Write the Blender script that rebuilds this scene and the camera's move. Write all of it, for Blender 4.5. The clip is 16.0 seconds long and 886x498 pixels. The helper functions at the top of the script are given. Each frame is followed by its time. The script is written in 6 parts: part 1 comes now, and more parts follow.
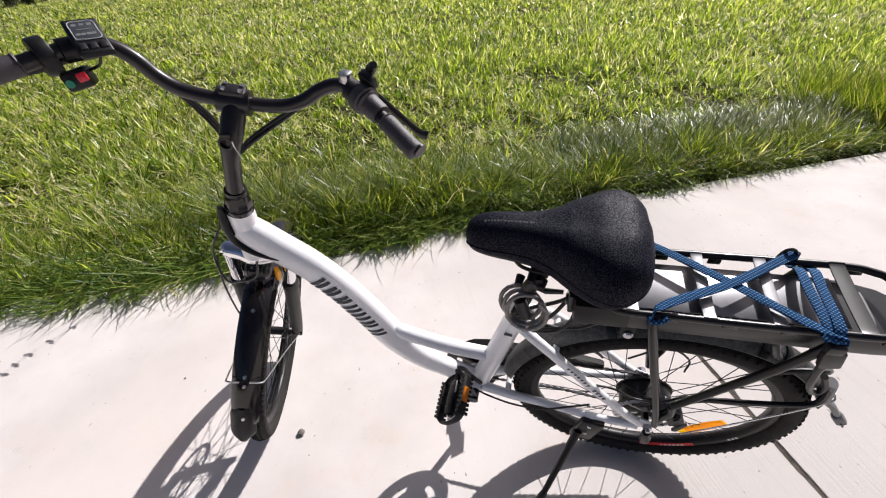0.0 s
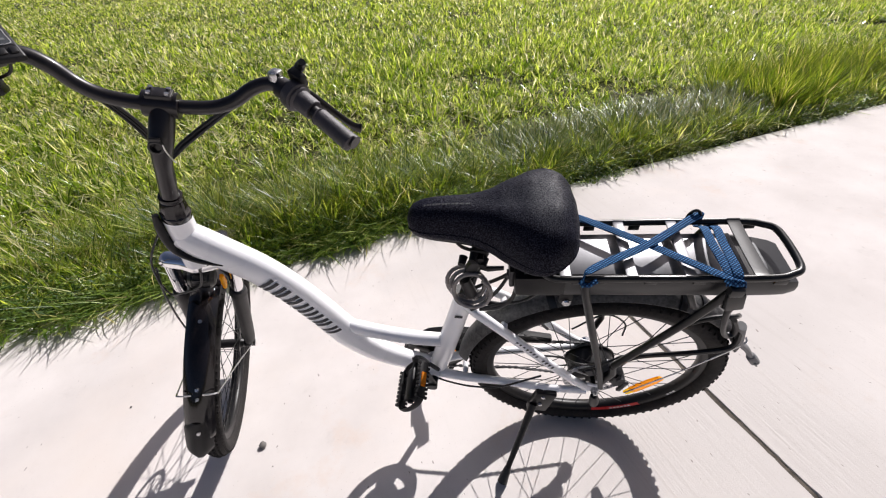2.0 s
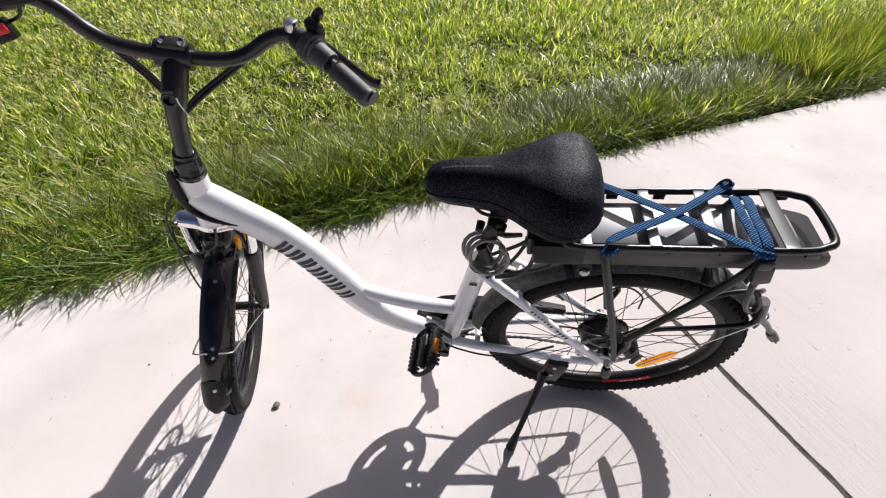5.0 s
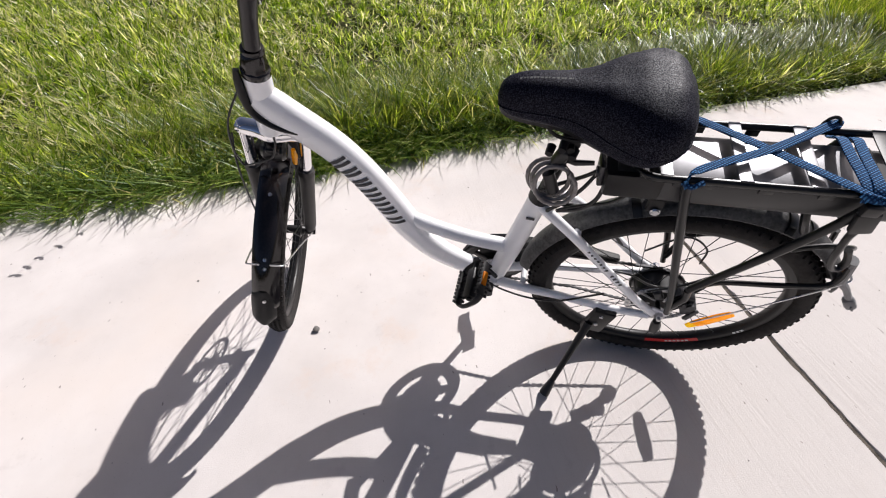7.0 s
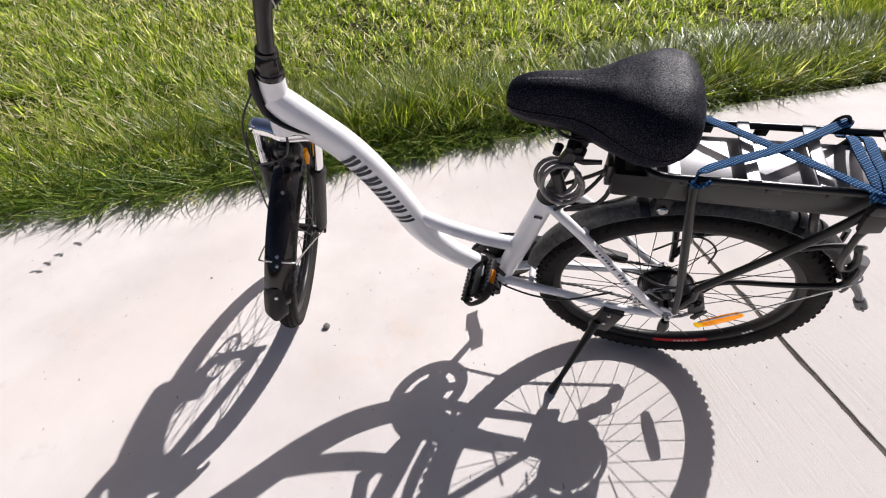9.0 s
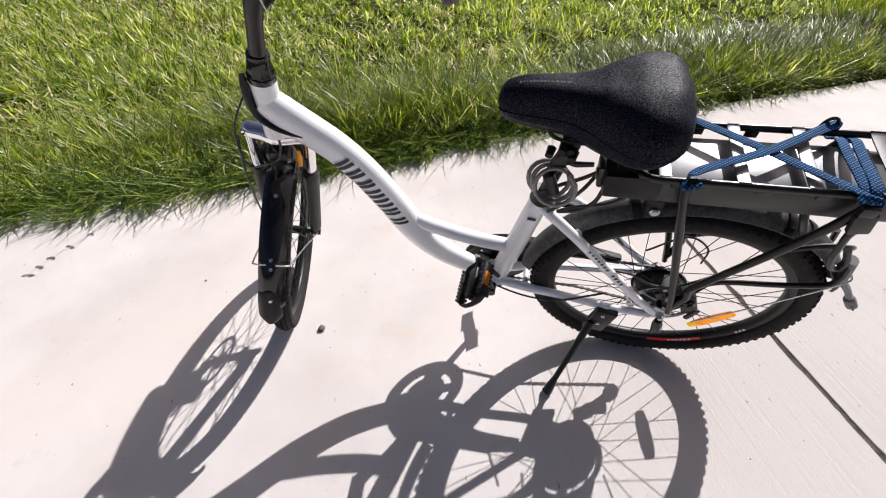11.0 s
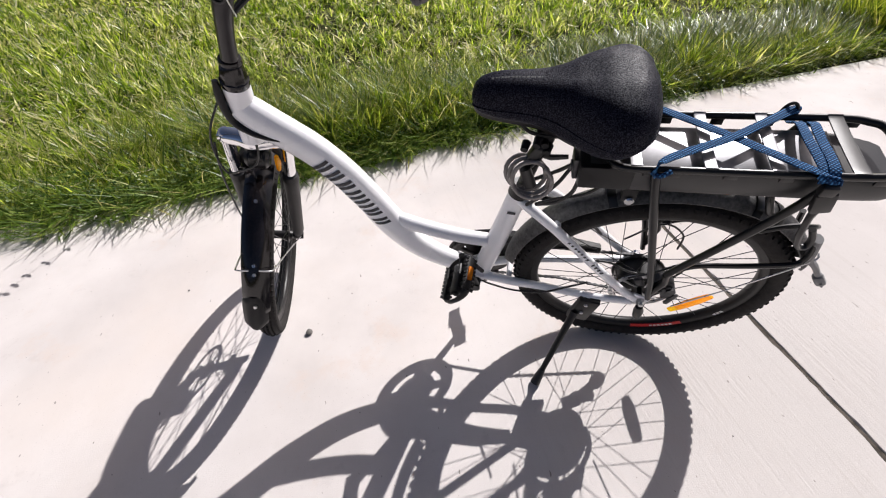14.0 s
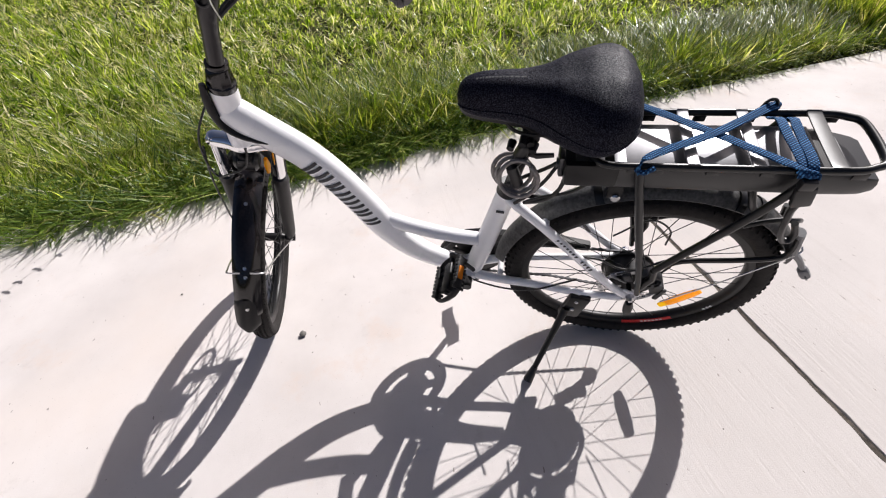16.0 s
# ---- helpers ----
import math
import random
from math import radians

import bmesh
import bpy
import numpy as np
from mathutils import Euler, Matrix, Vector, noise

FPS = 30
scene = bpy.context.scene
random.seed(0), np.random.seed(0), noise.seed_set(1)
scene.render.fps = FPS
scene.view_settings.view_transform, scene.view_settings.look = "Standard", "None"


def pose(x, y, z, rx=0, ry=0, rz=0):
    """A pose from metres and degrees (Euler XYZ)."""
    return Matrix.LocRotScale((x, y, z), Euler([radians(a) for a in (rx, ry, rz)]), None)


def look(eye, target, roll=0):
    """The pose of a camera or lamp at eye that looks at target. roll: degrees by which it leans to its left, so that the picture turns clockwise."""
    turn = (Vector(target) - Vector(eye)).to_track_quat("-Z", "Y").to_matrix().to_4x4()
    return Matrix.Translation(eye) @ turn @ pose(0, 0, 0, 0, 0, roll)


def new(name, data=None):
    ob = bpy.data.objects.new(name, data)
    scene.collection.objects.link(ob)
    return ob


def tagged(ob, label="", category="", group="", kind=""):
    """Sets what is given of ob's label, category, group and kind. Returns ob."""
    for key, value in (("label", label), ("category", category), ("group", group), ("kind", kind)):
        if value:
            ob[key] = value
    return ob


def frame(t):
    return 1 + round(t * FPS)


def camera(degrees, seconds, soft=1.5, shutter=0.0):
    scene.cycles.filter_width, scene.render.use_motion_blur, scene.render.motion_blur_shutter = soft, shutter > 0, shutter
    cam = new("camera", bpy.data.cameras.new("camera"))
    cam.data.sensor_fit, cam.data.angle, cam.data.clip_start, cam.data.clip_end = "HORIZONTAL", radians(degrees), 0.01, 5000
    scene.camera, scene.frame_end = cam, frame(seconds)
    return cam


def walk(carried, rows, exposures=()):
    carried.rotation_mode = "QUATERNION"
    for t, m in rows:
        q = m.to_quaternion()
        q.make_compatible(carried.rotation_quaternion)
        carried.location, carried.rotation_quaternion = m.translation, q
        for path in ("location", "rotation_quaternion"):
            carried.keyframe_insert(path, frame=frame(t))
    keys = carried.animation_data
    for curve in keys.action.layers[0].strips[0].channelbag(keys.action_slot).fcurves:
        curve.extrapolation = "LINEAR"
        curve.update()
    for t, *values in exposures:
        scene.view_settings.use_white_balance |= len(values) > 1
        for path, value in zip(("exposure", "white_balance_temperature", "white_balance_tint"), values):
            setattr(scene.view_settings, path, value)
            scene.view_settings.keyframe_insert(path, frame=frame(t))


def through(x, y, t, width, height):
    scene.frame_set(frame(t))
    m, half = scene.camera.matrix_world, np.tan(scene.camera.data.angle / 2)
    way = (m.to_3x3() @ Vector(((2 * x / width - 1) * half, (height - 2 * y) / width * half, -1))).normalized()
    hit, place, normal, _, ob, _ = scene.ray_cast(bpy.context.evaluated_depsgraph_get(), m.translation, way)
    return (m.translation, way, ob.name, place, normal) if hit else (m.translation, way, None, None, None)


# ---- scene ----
CAM_FOV = 93.07
cam = camera(CAM_FOV, 16.0, soft=1.15)
PATH = [
    (0.0, -0.3019, -0.8201, 1.2935, 54.548, 3.030, 13.409),
    (0.5, -0.3003, -0.8514, 1.2898, 54.724, 3.509, 10.487),
    (1.0, -0.2936, -0.8688, 1.2895, 54.742, 3.583, 7.752),
    (1.5, -0.2803, -0.8783, 1.2826, 54.806, 3.679, 6.172),
    (2.0, -0.2741, -0.8668, 1.2824, 54.833, 3.596, 5.388),
    (2.5, -0.2709, -0.8672, 1.2816, 54.891, 3.555, 5.263),
    (3.0, -0.2763, -0.8794, 1.2892, 54.946, 3.464, 5.478),
    (3.5, -0.2720, -0.8836, 1.2801, 54.921, 3.499, 5.587),
    (4.0, -0.2563, -0.8742, 1.2798, 54.408, 3.418, 5.776),
    (4.5, -0.2446, -0.8689, 1.2681, 53.477, 3.458, 6.128),
    (5.0, -0.2890, -0.8645, 1.2595, 51.347, 3.235, 7.384),
    (5.2, -0.3137, -0.8778, 1.2291, 50.186, 3.101, 8.275),
    (7.3, -0.3502, -0.9056, 1.1825, 46.737, 1.977, 14.100),
    (7.5, -0.3543, -0.9048, 1.1843, 46.823, 2.022, 14.252),
    (8.0, -0.3484, -0.9068, 1.1872, 47.034, 2.262, 14.402),
    (8.5, -0.3392, -0.9148, 1.1898, 46.977, 2.517, 14.516),
    (9.0, -0.3395, -0.9173, 1.1887, 46.782, 2.635, 14.837),
    (11.5, -0.3308, -0.9107, 1.1967, 46.495, 2.700, 13.685),
    (12.0, -0.3239, -0.9190, 1.1977, 46.383, 2.879, 13.025),
    (12.5, -0.3239, -0.9236, 1.1956, 46.352, 2.954, 12.404),
    (13.0, -0.3247, -0.9211, 1.1966, 46.333, 3.017, 11.826),
    (13.5, -0.3206, -0.9211, 1.1961, 46.417, 3.066, 11.357),
    (14.0, -0.3233, -0.9202, 1.1976, 46.348, 3.263, 11.040),
    (14.5, -0.3225, -0.9199, 1.1958, 46.284, 3.438, 10.889),
    (15.0, -0.3210, -0.9224, 1.1950, 46.251, 3.520, 10.656),
    (15.5, -0.3148, -0.9263, 1.1971, 46.297, 3.517, 10.295),
    (16.0, -0.3074, -0.9241, 1.1998, 46.344, 3.578, 10.041),
]
walk(cam, [(t, pose(x, y, z, rx, ry, rz)) for t, x, y, z, rx, ry, rz in PATH], exposures=((0.0, 0.46, 6250, 13), (16.0, 0.46, 6250, 13)))

# ---- light ----
SUN_DIR = Vector((0.5253, 1.0269, 1.0)).normalized()
world = bpy.data.worlds.new("sky")
scene.world = world
world.use_nodes = True
sky = world.node_tree.nodes.new("ShaderNodeTexSky")
sky.sky_type = "NISHITA"
sky.sun_disc = False
sky.sun_elevation = math.asin(SUN_DIR.z)
sky.sun_rotation = math.atan2(SUN_DIR.x, SUN_DIR.y)
sky.air_density, sky.dust_density, sky.ozone_density = 0.45, 3.5, 0.2
backing = world.node_tree.nodes["Background"]
backing.inputs["Strength"].default_value = 0.056
world.node_tree.links.new(sky.outputs[0], backing.inputs["Color"])
sun_data = bpy.data.lights.new("sun", "SUN")
sun_data.energy = 4.5
sun_data.angle = radians(0.53)
sun_data.color = (1.0, 0.955, 0.9)
sun = new("sun", sun_data)
sun.matrix_world = look(SUN_DIR * 50, (0, 0, 0))


# ---- materials ----
def material(name, colour, rough=0.5, metal=0.0, vary=0.15, scale=40.0, bump=0.0, bump_scale=200.0, coat=0.0, spec=0.5, second=None, aniso=None):
    """A surface with its base colour broken up at two scales, and a fine relief."""
    m = bpy.data.materials.new(name)
    m.use_nodes = True
    nt = m.node_tree
    n, l = nt.nodes, nt.links
    b = n["Principled BSDF"]
    co = n.new("ShaderNodeTexCoord")
    big = n.new("ShaderNodeTexNoise")
    big.inputs["Scale"].default_value = scale * 0.15
    big.inputs["Detail"].default_value = 5
    fine = n.new("ShaderNodeTexNoise")
    fine.inputs["Scale"].default_value = scale
    fine.inputs["Detail"].default_value = 4
    for t in (big, fine):
        l.new(co.outputs["Object"], t.inputs["Vector"])
    add = n.new("ShaderNodeMath")
    add.operation = "ADD"
    l.new(big.outputs["Fac"], add.inputs[0])
    l.new(fine.outputs["Fac"], add.inputs[1])
    ramp = n.new("ShaderNodeMapRange")
    ramp.inputs["From Min"].default_value, ramp.inputs["From Max"].default_value = 0.7, 1.3
    l.new(add.outputs[0], ramp.inputs["Value"])
    mix = n.new("ShaderNodeMix")
    mix.data_type = "RGBA"
    c2 = second or tuple(c * (1 + vary) for c in colour)
    c1 = colour if second else tuple(c * (1 - vary) for c in colour)
    mix.inputs[6].default_value, mix.inputs[7].default_value = (*c1, 1), (*c2, 1)
    l.new(ramp.outputs[0], mix.inputs[0])
    l.new(mix.outputs[2], b.inputs["Base Color"])
    rr = n.new("ShaderNodeMapRange")
    rr.inputs["To Min"].default_value, rr.inputs["To Max"].default_value = max(0.02, rough - 0.08), min(1.0, rough + 0.08)
    l.new(big.outputs["Fac"], rr.inputs["Value"])
    l.new(rr.outputs[0], b.inputs["Roughness"])
    b.inputs["Metallic"].default_value = metal
    b.inputs["Coat Weight"].default_value = coat
    b.inputs["Coat Roughness"].default_value = 0.08
    b.inputs["Specular IOR Level"].default_value = spec
    if bump:
        rel = n.new("ShaderNodeTexNoise")
        rel.inputs["Scale"].default_value = bump_scale
        rel.inputs["Detail"].default_value = 3
        l.new(co.outputs["Object"], rel.inputs["Vector"])
        bp = n.new("ShaderNodeBump")
        bp.inputs["Strength"].default_value = bump
        bp.inputs["Distance"].default_value = 0.002
        l.new(rel.outputs["Fac"], bp.inputs["Height"])
        l.new(bp.outputs[0], b.inputs["Normal"])
    return m


WHITE_PAINT = material("white_paint", (0.91, 0.905, 0.92), 0.28, vary=0.025, scale=30, coat=0.6)
BLACK_PAINT = material("black_paint", (0.006, 0.006, 0.0065), 0.34, vary=0.25, scale=60, coat=0.12, spec=0.35)
BLACK_SATIN = material("black_satin", (0.007, 0.0065, 0.007), 0.42, vary=0.3, scale=80, bump=0.08, bump_scale=400, spec=0.32)
BAR_BLACK = material("anodised_black", (0.011, 0.0085, 0.0095), 0.36, vary=0.2, scale=60, coat=0.15, spec=0.4)
BATTERY_BLACK = material("battery_plastic", (0.012, 0.012, 0.013), 0.37, vary=0.2, scale=50, bump=0.03, bump_scale=500, spec=0.6)
PLATE = material("brushed_plate", (0.19, 0.19, 0.2), 0.405, 1.0, vary=0.06, scale=120, bump=0.04, bump_scale=600)
RUBBER = material("tyre_rubber", (0.009, 0.0082, 0.008), 0.78, vary=0.3, scale=90, bump=0.35, bump_scale=600, spec=0.22, second=(0.026, 0.023, 0.022))
GRIP_RUBBER = material("grip_rubber", (0.05, 0.044, 0.049), 0.5, vary=0.2, scale=120, bump=0.3, bump_scale=900)
MUD_PLASTIC = material("mudguard_plastic", (0.008, 0.0062, 0.0064), 0.15, vary=0.3, scale=70, bump=0.015, bump_scale=500)
DUSTY_PLASTIC = material("dusty_plastic", (0.014, 0.014, 0.015), 0.5, scale=160, bump=0.3, bump_scale=700, second=(0.1, 0.098, 0.095))
CHROME = material("chrome", (0.83, 0.83, 0.85), 0.1, 1.0, vary=0.04, scale=60)
STEEL = material("steel", (0.55, 0.55, 0.56), 0.28, 1.0, vary=0.15, scale=150)
DARK_STEEL = material("dark_steel", (0.07, 0.07, 0.073), 0.38, 0.9, vary=0.3, scale=200)
SPOKE_BLACK = material("spoke_black", (0.03, 0.03, 0.03), 0.35, 0.6, vary=0.2, scale=100)
FADED_PRINT = material("faded_print", (0.032, 0.033, 0.037), 0.6, vary=0.2, scale=300)
GREY_PLASTIC = material("grey_plastic", (0.16, 0.16, 0.165), 0.5, vary=0.15, scale=90)
DIM_PRINT = material("dim_print", (0.14, 0.145, 0.15), 0.5, vary=0.2, scale=300)
PALE_PRINT = material("pale_print", (0.42, 0.42, 0.43), 0.5, vary=0.1, scale=100)
RED_PRINT = material("red_print", (0.55, 0.02, 0.02), 0.5, vary=0.1, scale=100)
WHITE_PRINT = material("white_print", (0.65, 0.65, 0.65), 0.5, vary=0.1, scale=100)
DARK_PRINT = material("dark_print", (0.03, 0.03, 0.035), 0.45, vary=0.1, scale=100)
LCD = material("lcd_glass", (0.05, 0.055, 0.06), 0.12, vary=0.1, scale=60, coat=0.8)
GREEN_BUTTON = material("green_button", (0.02, 0.25, 0.15), 0.4, vary=0.1, scale=100)
RED_BUTTON = material("red_button", (0.65, 0.02, 0.04), 0.35, vary=0.1, scale=100)
CABLE_BLACK = material("cable_black", (0.01, 0.0095, 0.01), 0.4, vary=0.2, scale=200)
COIL_GREY = material("coil_vinyl", (0.2, 0.178, 0.165), 0.28, vary=0.25, scale=150, coat=0.5)
STONE = material("pebble_stone", (0.14, 0.13, 0.12), 0.8, vary=0.3, scale=300, bump=0.5, bump_scale=400)


def saddle_material():
    """Black stretch cloth with a coarse glinting grain."""
    m = material("saddle_cloth", (0.0015, 0.0016, 0.003), 0.54, vary=0.2, scale=240, bump=0.3, bump_scale=520, spec=0.1)
    n, l = m.node_tree.nodes, m.node_tree.links
    b = n["Principled BSDF"]
    co = n.new("ShaderNodeTexCoord")
    grain = n.new("ShaderNodeTexNoise")
    grain.inputs["Scale"].default_value, grain.inputs["Detail"].default_value, grain.inputs["Roughness"].default_value = 560, 3, 0.7
    l.new(co.outputs["Object"], grain.inputs["Vector"])
    ramp = n.new("ShaderNodeValToRGB")
    ramp.color_ramp.elements[0].position, ramp.color_ramp.elements[0].color = 0.45, (0.003, 0.0031, 0.007, 1)
    ramp.color_ramp.elements[1].position, ramp.color_ramp.elements[1].color = 0.68, (0.023, 0.0238, 0.042, 1)
    l.new(grain.outputs["Fac"], ramp.inputs[0])
    l.new(ramp.outputs[0], b.inputs["Base Color"])
    glint = n.new("ShaderNodeMapRange")
    glint.inputs["From Min"].default_value, glint.inputs["From Max"].default_value = 0.46, 0.68
    glint.inputs["To Min"].default_value, glint.inputs["To Max"].default_value = 0.02, 0.32
    l.new(grain.outputs["Fac"], glint.inputs["Value"])
    l.new(glint.outputs[0], b.inputs["Specular IOR Level"])
    return m


def strap_material():
    """Blue webbing with a woven herringbone of dark and pale threads."""
    m = material("blue_webbing", (0.035, 0.10, 0.24), 0.75, vary=0.2, scale=200)
    nt = m.node_tree
    n, l = nt.nodes, nt.links
    b = n["Principled BSDF"]
    co = n.new("ShaderNodeTexCoord")
    waves = []
    for turn in (0.9, -0.9):
        mp = n.new("ShaderNodeMapping")
        mp.inputs["Rotation"].default_value = (0, 0, turn)
        l.new(co.outputs["Object"], mp.inputs["Vector"])
        w = n.new("ShaderNodeTexWave")
        w.inputs["Scale"].default_value = 70
        w.inputs["Distortion"].default_value = 0.4
        l.new(mp.outputs[0], w.inputs["Vector"])
        waves.append(w)
    mul = n.new("ShaderNodeMath")
    mul.operation = "MULTIPLY"
    l.new(waves[0].outputs["Fac"], mul.inputs[0])
    l.new(waves[1].outputs["Fac"], mul.inputs[1])
    mix = n.new("ShaderNodeMix")
    mix.data_type = "RGBA"
    mix.inputs[6].default_value, mix.inputs[7].default_value = (0.008, 0.028, 0.08, 1), (0.085, 0.27, 0.56, 1)
    b.inputs["Specular IOR Level"].default_value = 0.1
    l.new(mul.outputs[0], mix.inputs[0])
    l.new(mix.outputs[2], b.inputs["Base Color"])
    bp = n.new("ShaderNodeBump")
    bp.inputs["Distance"].default_value = 0.001
    l.new(mul.outputs[0], bp.inputs["Height"])
    l.new(bp.outputs[0], b.inputs["Normal"])
    return m


def concrete_material():
    """Pale broom-finished concrete with pinkish and rusty stains; the strokes run along local y."""
    m = bpy.data.materials.new("broomed_concrete")
    m.use_nodes = True
    n, l = m.node_tree.nodes, m.node_tree.links
    b = n["Principled BSDF"]
    b.inputs["Roughness"].default_value = 0.9
    b.inputs["Specular IOR Level"].default_value = 0.25
    co = n.new("ShaderNodeTexCoord")

    def noise_of(scale, detail, stretch=(1, 1, 1), rough=0.6):
        mp = n.new("ShaderNodeMapping")
        mp.inputs["Scale"].default_value = stretch
        l.new(co.outputs["Object"], mp.inputs["Vector"])
        t = n.new("ShaderNodeTexNoise")
        t.inputs["Scale"].default_value, t.inputs["Detail"].default_value, t.inputs["Roughness"].default_value = scale, detail, rough
        l.new(mp.outputs[0], t.inputs["Vector"])
        return t.outputs["Fac"]

    def ranged(value, a, c):
        r = n.new("ShaderNodeMapRange")
        r.inputs["From Min"].default_value, r.inputs["From Max"].default_value = a, c
        l.new(value, r.inputs["Value"])
        return r.outputs[0]

    def mixed(fac, one, two):
        x = n.new("ShaderNodeMix")
        x.data_type = "RGBA"
        l.new(fac, x.inputs[0])
        for k, c in ((6, one), (7, two)):
            if isinstance(c, tuple):
                x.inputs[k].default_value = (*c, 1)
            else:
                l.new(c, x.inputs[k])
        return x.outputs[2]

    base = mixed(ranged(noise_of(1.6, 6), 0.35, 0.65), (0.55, 0.51, 0.488), (0.665, 0.623, 0.6))
    base = mixed(ranged(noise_of(2.3, 7, rough=0.7), 0.58, 0.8), base, (0.58, 0.47, 0.4))
    base = mixed(ranged(noise_of(9, 6, rough=0.7), 0.6, 0.85), base, (0.48, 0.44, 0.42))
    strokes = noise_of(90, 3, (1, 0.03, 1))
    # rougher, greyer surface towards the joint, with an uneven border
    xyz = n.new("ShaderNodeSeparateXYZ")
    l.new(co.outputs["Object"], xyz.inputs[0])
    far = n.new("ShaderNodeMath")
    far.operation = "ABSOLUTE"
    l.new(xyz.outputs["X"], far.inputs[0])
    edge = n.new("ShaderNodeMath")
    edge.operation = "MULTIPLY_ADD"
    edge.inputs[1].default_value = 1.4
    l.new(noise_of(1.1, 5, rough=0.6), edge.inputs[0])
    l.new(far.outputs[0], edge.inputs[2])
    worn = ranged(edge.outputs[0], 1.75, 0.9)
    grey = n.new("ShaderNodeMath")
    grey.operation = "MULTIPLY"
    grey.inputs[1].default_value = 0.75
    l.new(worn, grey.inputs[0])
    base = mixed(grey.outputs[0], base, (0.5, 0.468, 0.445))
    mark = n.new("ShaderNodeMath")
    mark.operation = "MULTIPLY"
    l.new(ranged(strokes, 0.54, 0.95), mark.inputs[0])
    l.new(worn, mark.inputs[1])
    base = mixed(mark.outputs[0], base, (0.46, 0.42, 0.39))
    base = mixed(ranged(noise_of(0.7, 5, rough=0.65), 0.54, 0.82), base, (0.64, 0.57, 0.52))
    pits = noise_of(70, 1.5, (1, 0.45, 1))
    base = mixed(ranged(pits, 0.735, 0.76), base, (0.3, 0.27, 0.25))
    specks = noise_of(260, 2)
    base = mixed(ranged(specks, 0.68, 0.78), base, (0.32, 0.29, 0.27))
    l.new(base, b.inputs["Base Color"])
    ad = n.new("ShaderNodeMath")
    ad.operation = "MULTIPLY_ADD"
    ad.inputs[1].default_value = 1.4
    groove = n.new("ShaderNodeMath")
    groove.operation = "MULTIPLY"
    l.new(strokes, groove.inputs[0])
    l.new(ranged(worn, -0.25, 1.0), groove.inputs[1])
    l.new(groove.outputs[0], ad.inputs[0])
    l.new(noise_of(420, 3), ad.inputs[2])
    bp = n.new("ShaderNodeBump")
    bp.inputs["Strength"].default_value = 0.55
    bp.inputs["Distance"].default_value = 0.0016
    l.new(ad.outputs[0], bp.inputs["Height"])
    l.new(bp.outputs[0], b.inputs["Normal"])
    return m


def soil_material():
    """Thatch and soil under the lawn, greener where the turf closes far off."""
    m = bpy.data.materials.new("lawn_soil")
    m.use_nodes = True
    n, l = m.node_tree.nodes, m.node_tree.links
    b = n["Principled BSDF"]
    b.inputs["Roughness"].default_value = 0.95
    b.inputs["Specular IOR Level"].default_value = 0.1
    co = n.new("ShaderNodeTexCoord")
    a = n.new("ShaderNodeTexNoise")
    a.inputs["Scale"].default_value, a.inputs["Detail"].default_value = 1.3, 8
    c = n.new("ShaderNodeTexNoise")
    c.inputs["Scale"].default_value, c.inputs["Detail"].default_value = 60, 5
    for t in (a, c):
        l.new(co.outputs["Object"], t.inputs["Vector"])
    ramp = n.new("ShaderNodeValToRGB")
    ramp.color_ramp.elements[0].position, ramp.color_ramp.elements[0].color = 0.35, (0.028, 0.032, 0.012, 1)
    ramp.color_ramp.elements[1].position, ramp.color_ramp.elements[1].color = 0.7, (0.08, 0.085, 0.03, 1)
    mix = n.new("ShaderNodeMix")
    mix.data_type = "RGBA"
    mix.inputs[7].default_value = (0.13, 0.10, 0.055, 1)
    l.new(a.outputs["Fac"], ramp.inputs[0])
    l.new(ramp.outputs[0], mix.inputs[6])
    rg = n.new("ShaderNodeMapRange")
    rg.inputs["From Min"].default_value, rg.inputs["From Max"].default_value = 0.5, 0.75
    l.new(c.outputs["Fac"], rg.inputs["Value"])
    l.new(rg.outputs[0], mix.inputs[0])
    l.new(mix.outputs[2], b.inputs["Base Color"])
    bp = n.new("ShaderNodeBump")
    bp.inputs["Distance"].default_value = 0.01
    l.new(c.outputs["Fac"], bp.inputs["Height"])
    l.new(bp.outputs[0], b.inputs["Normal"])
    return m


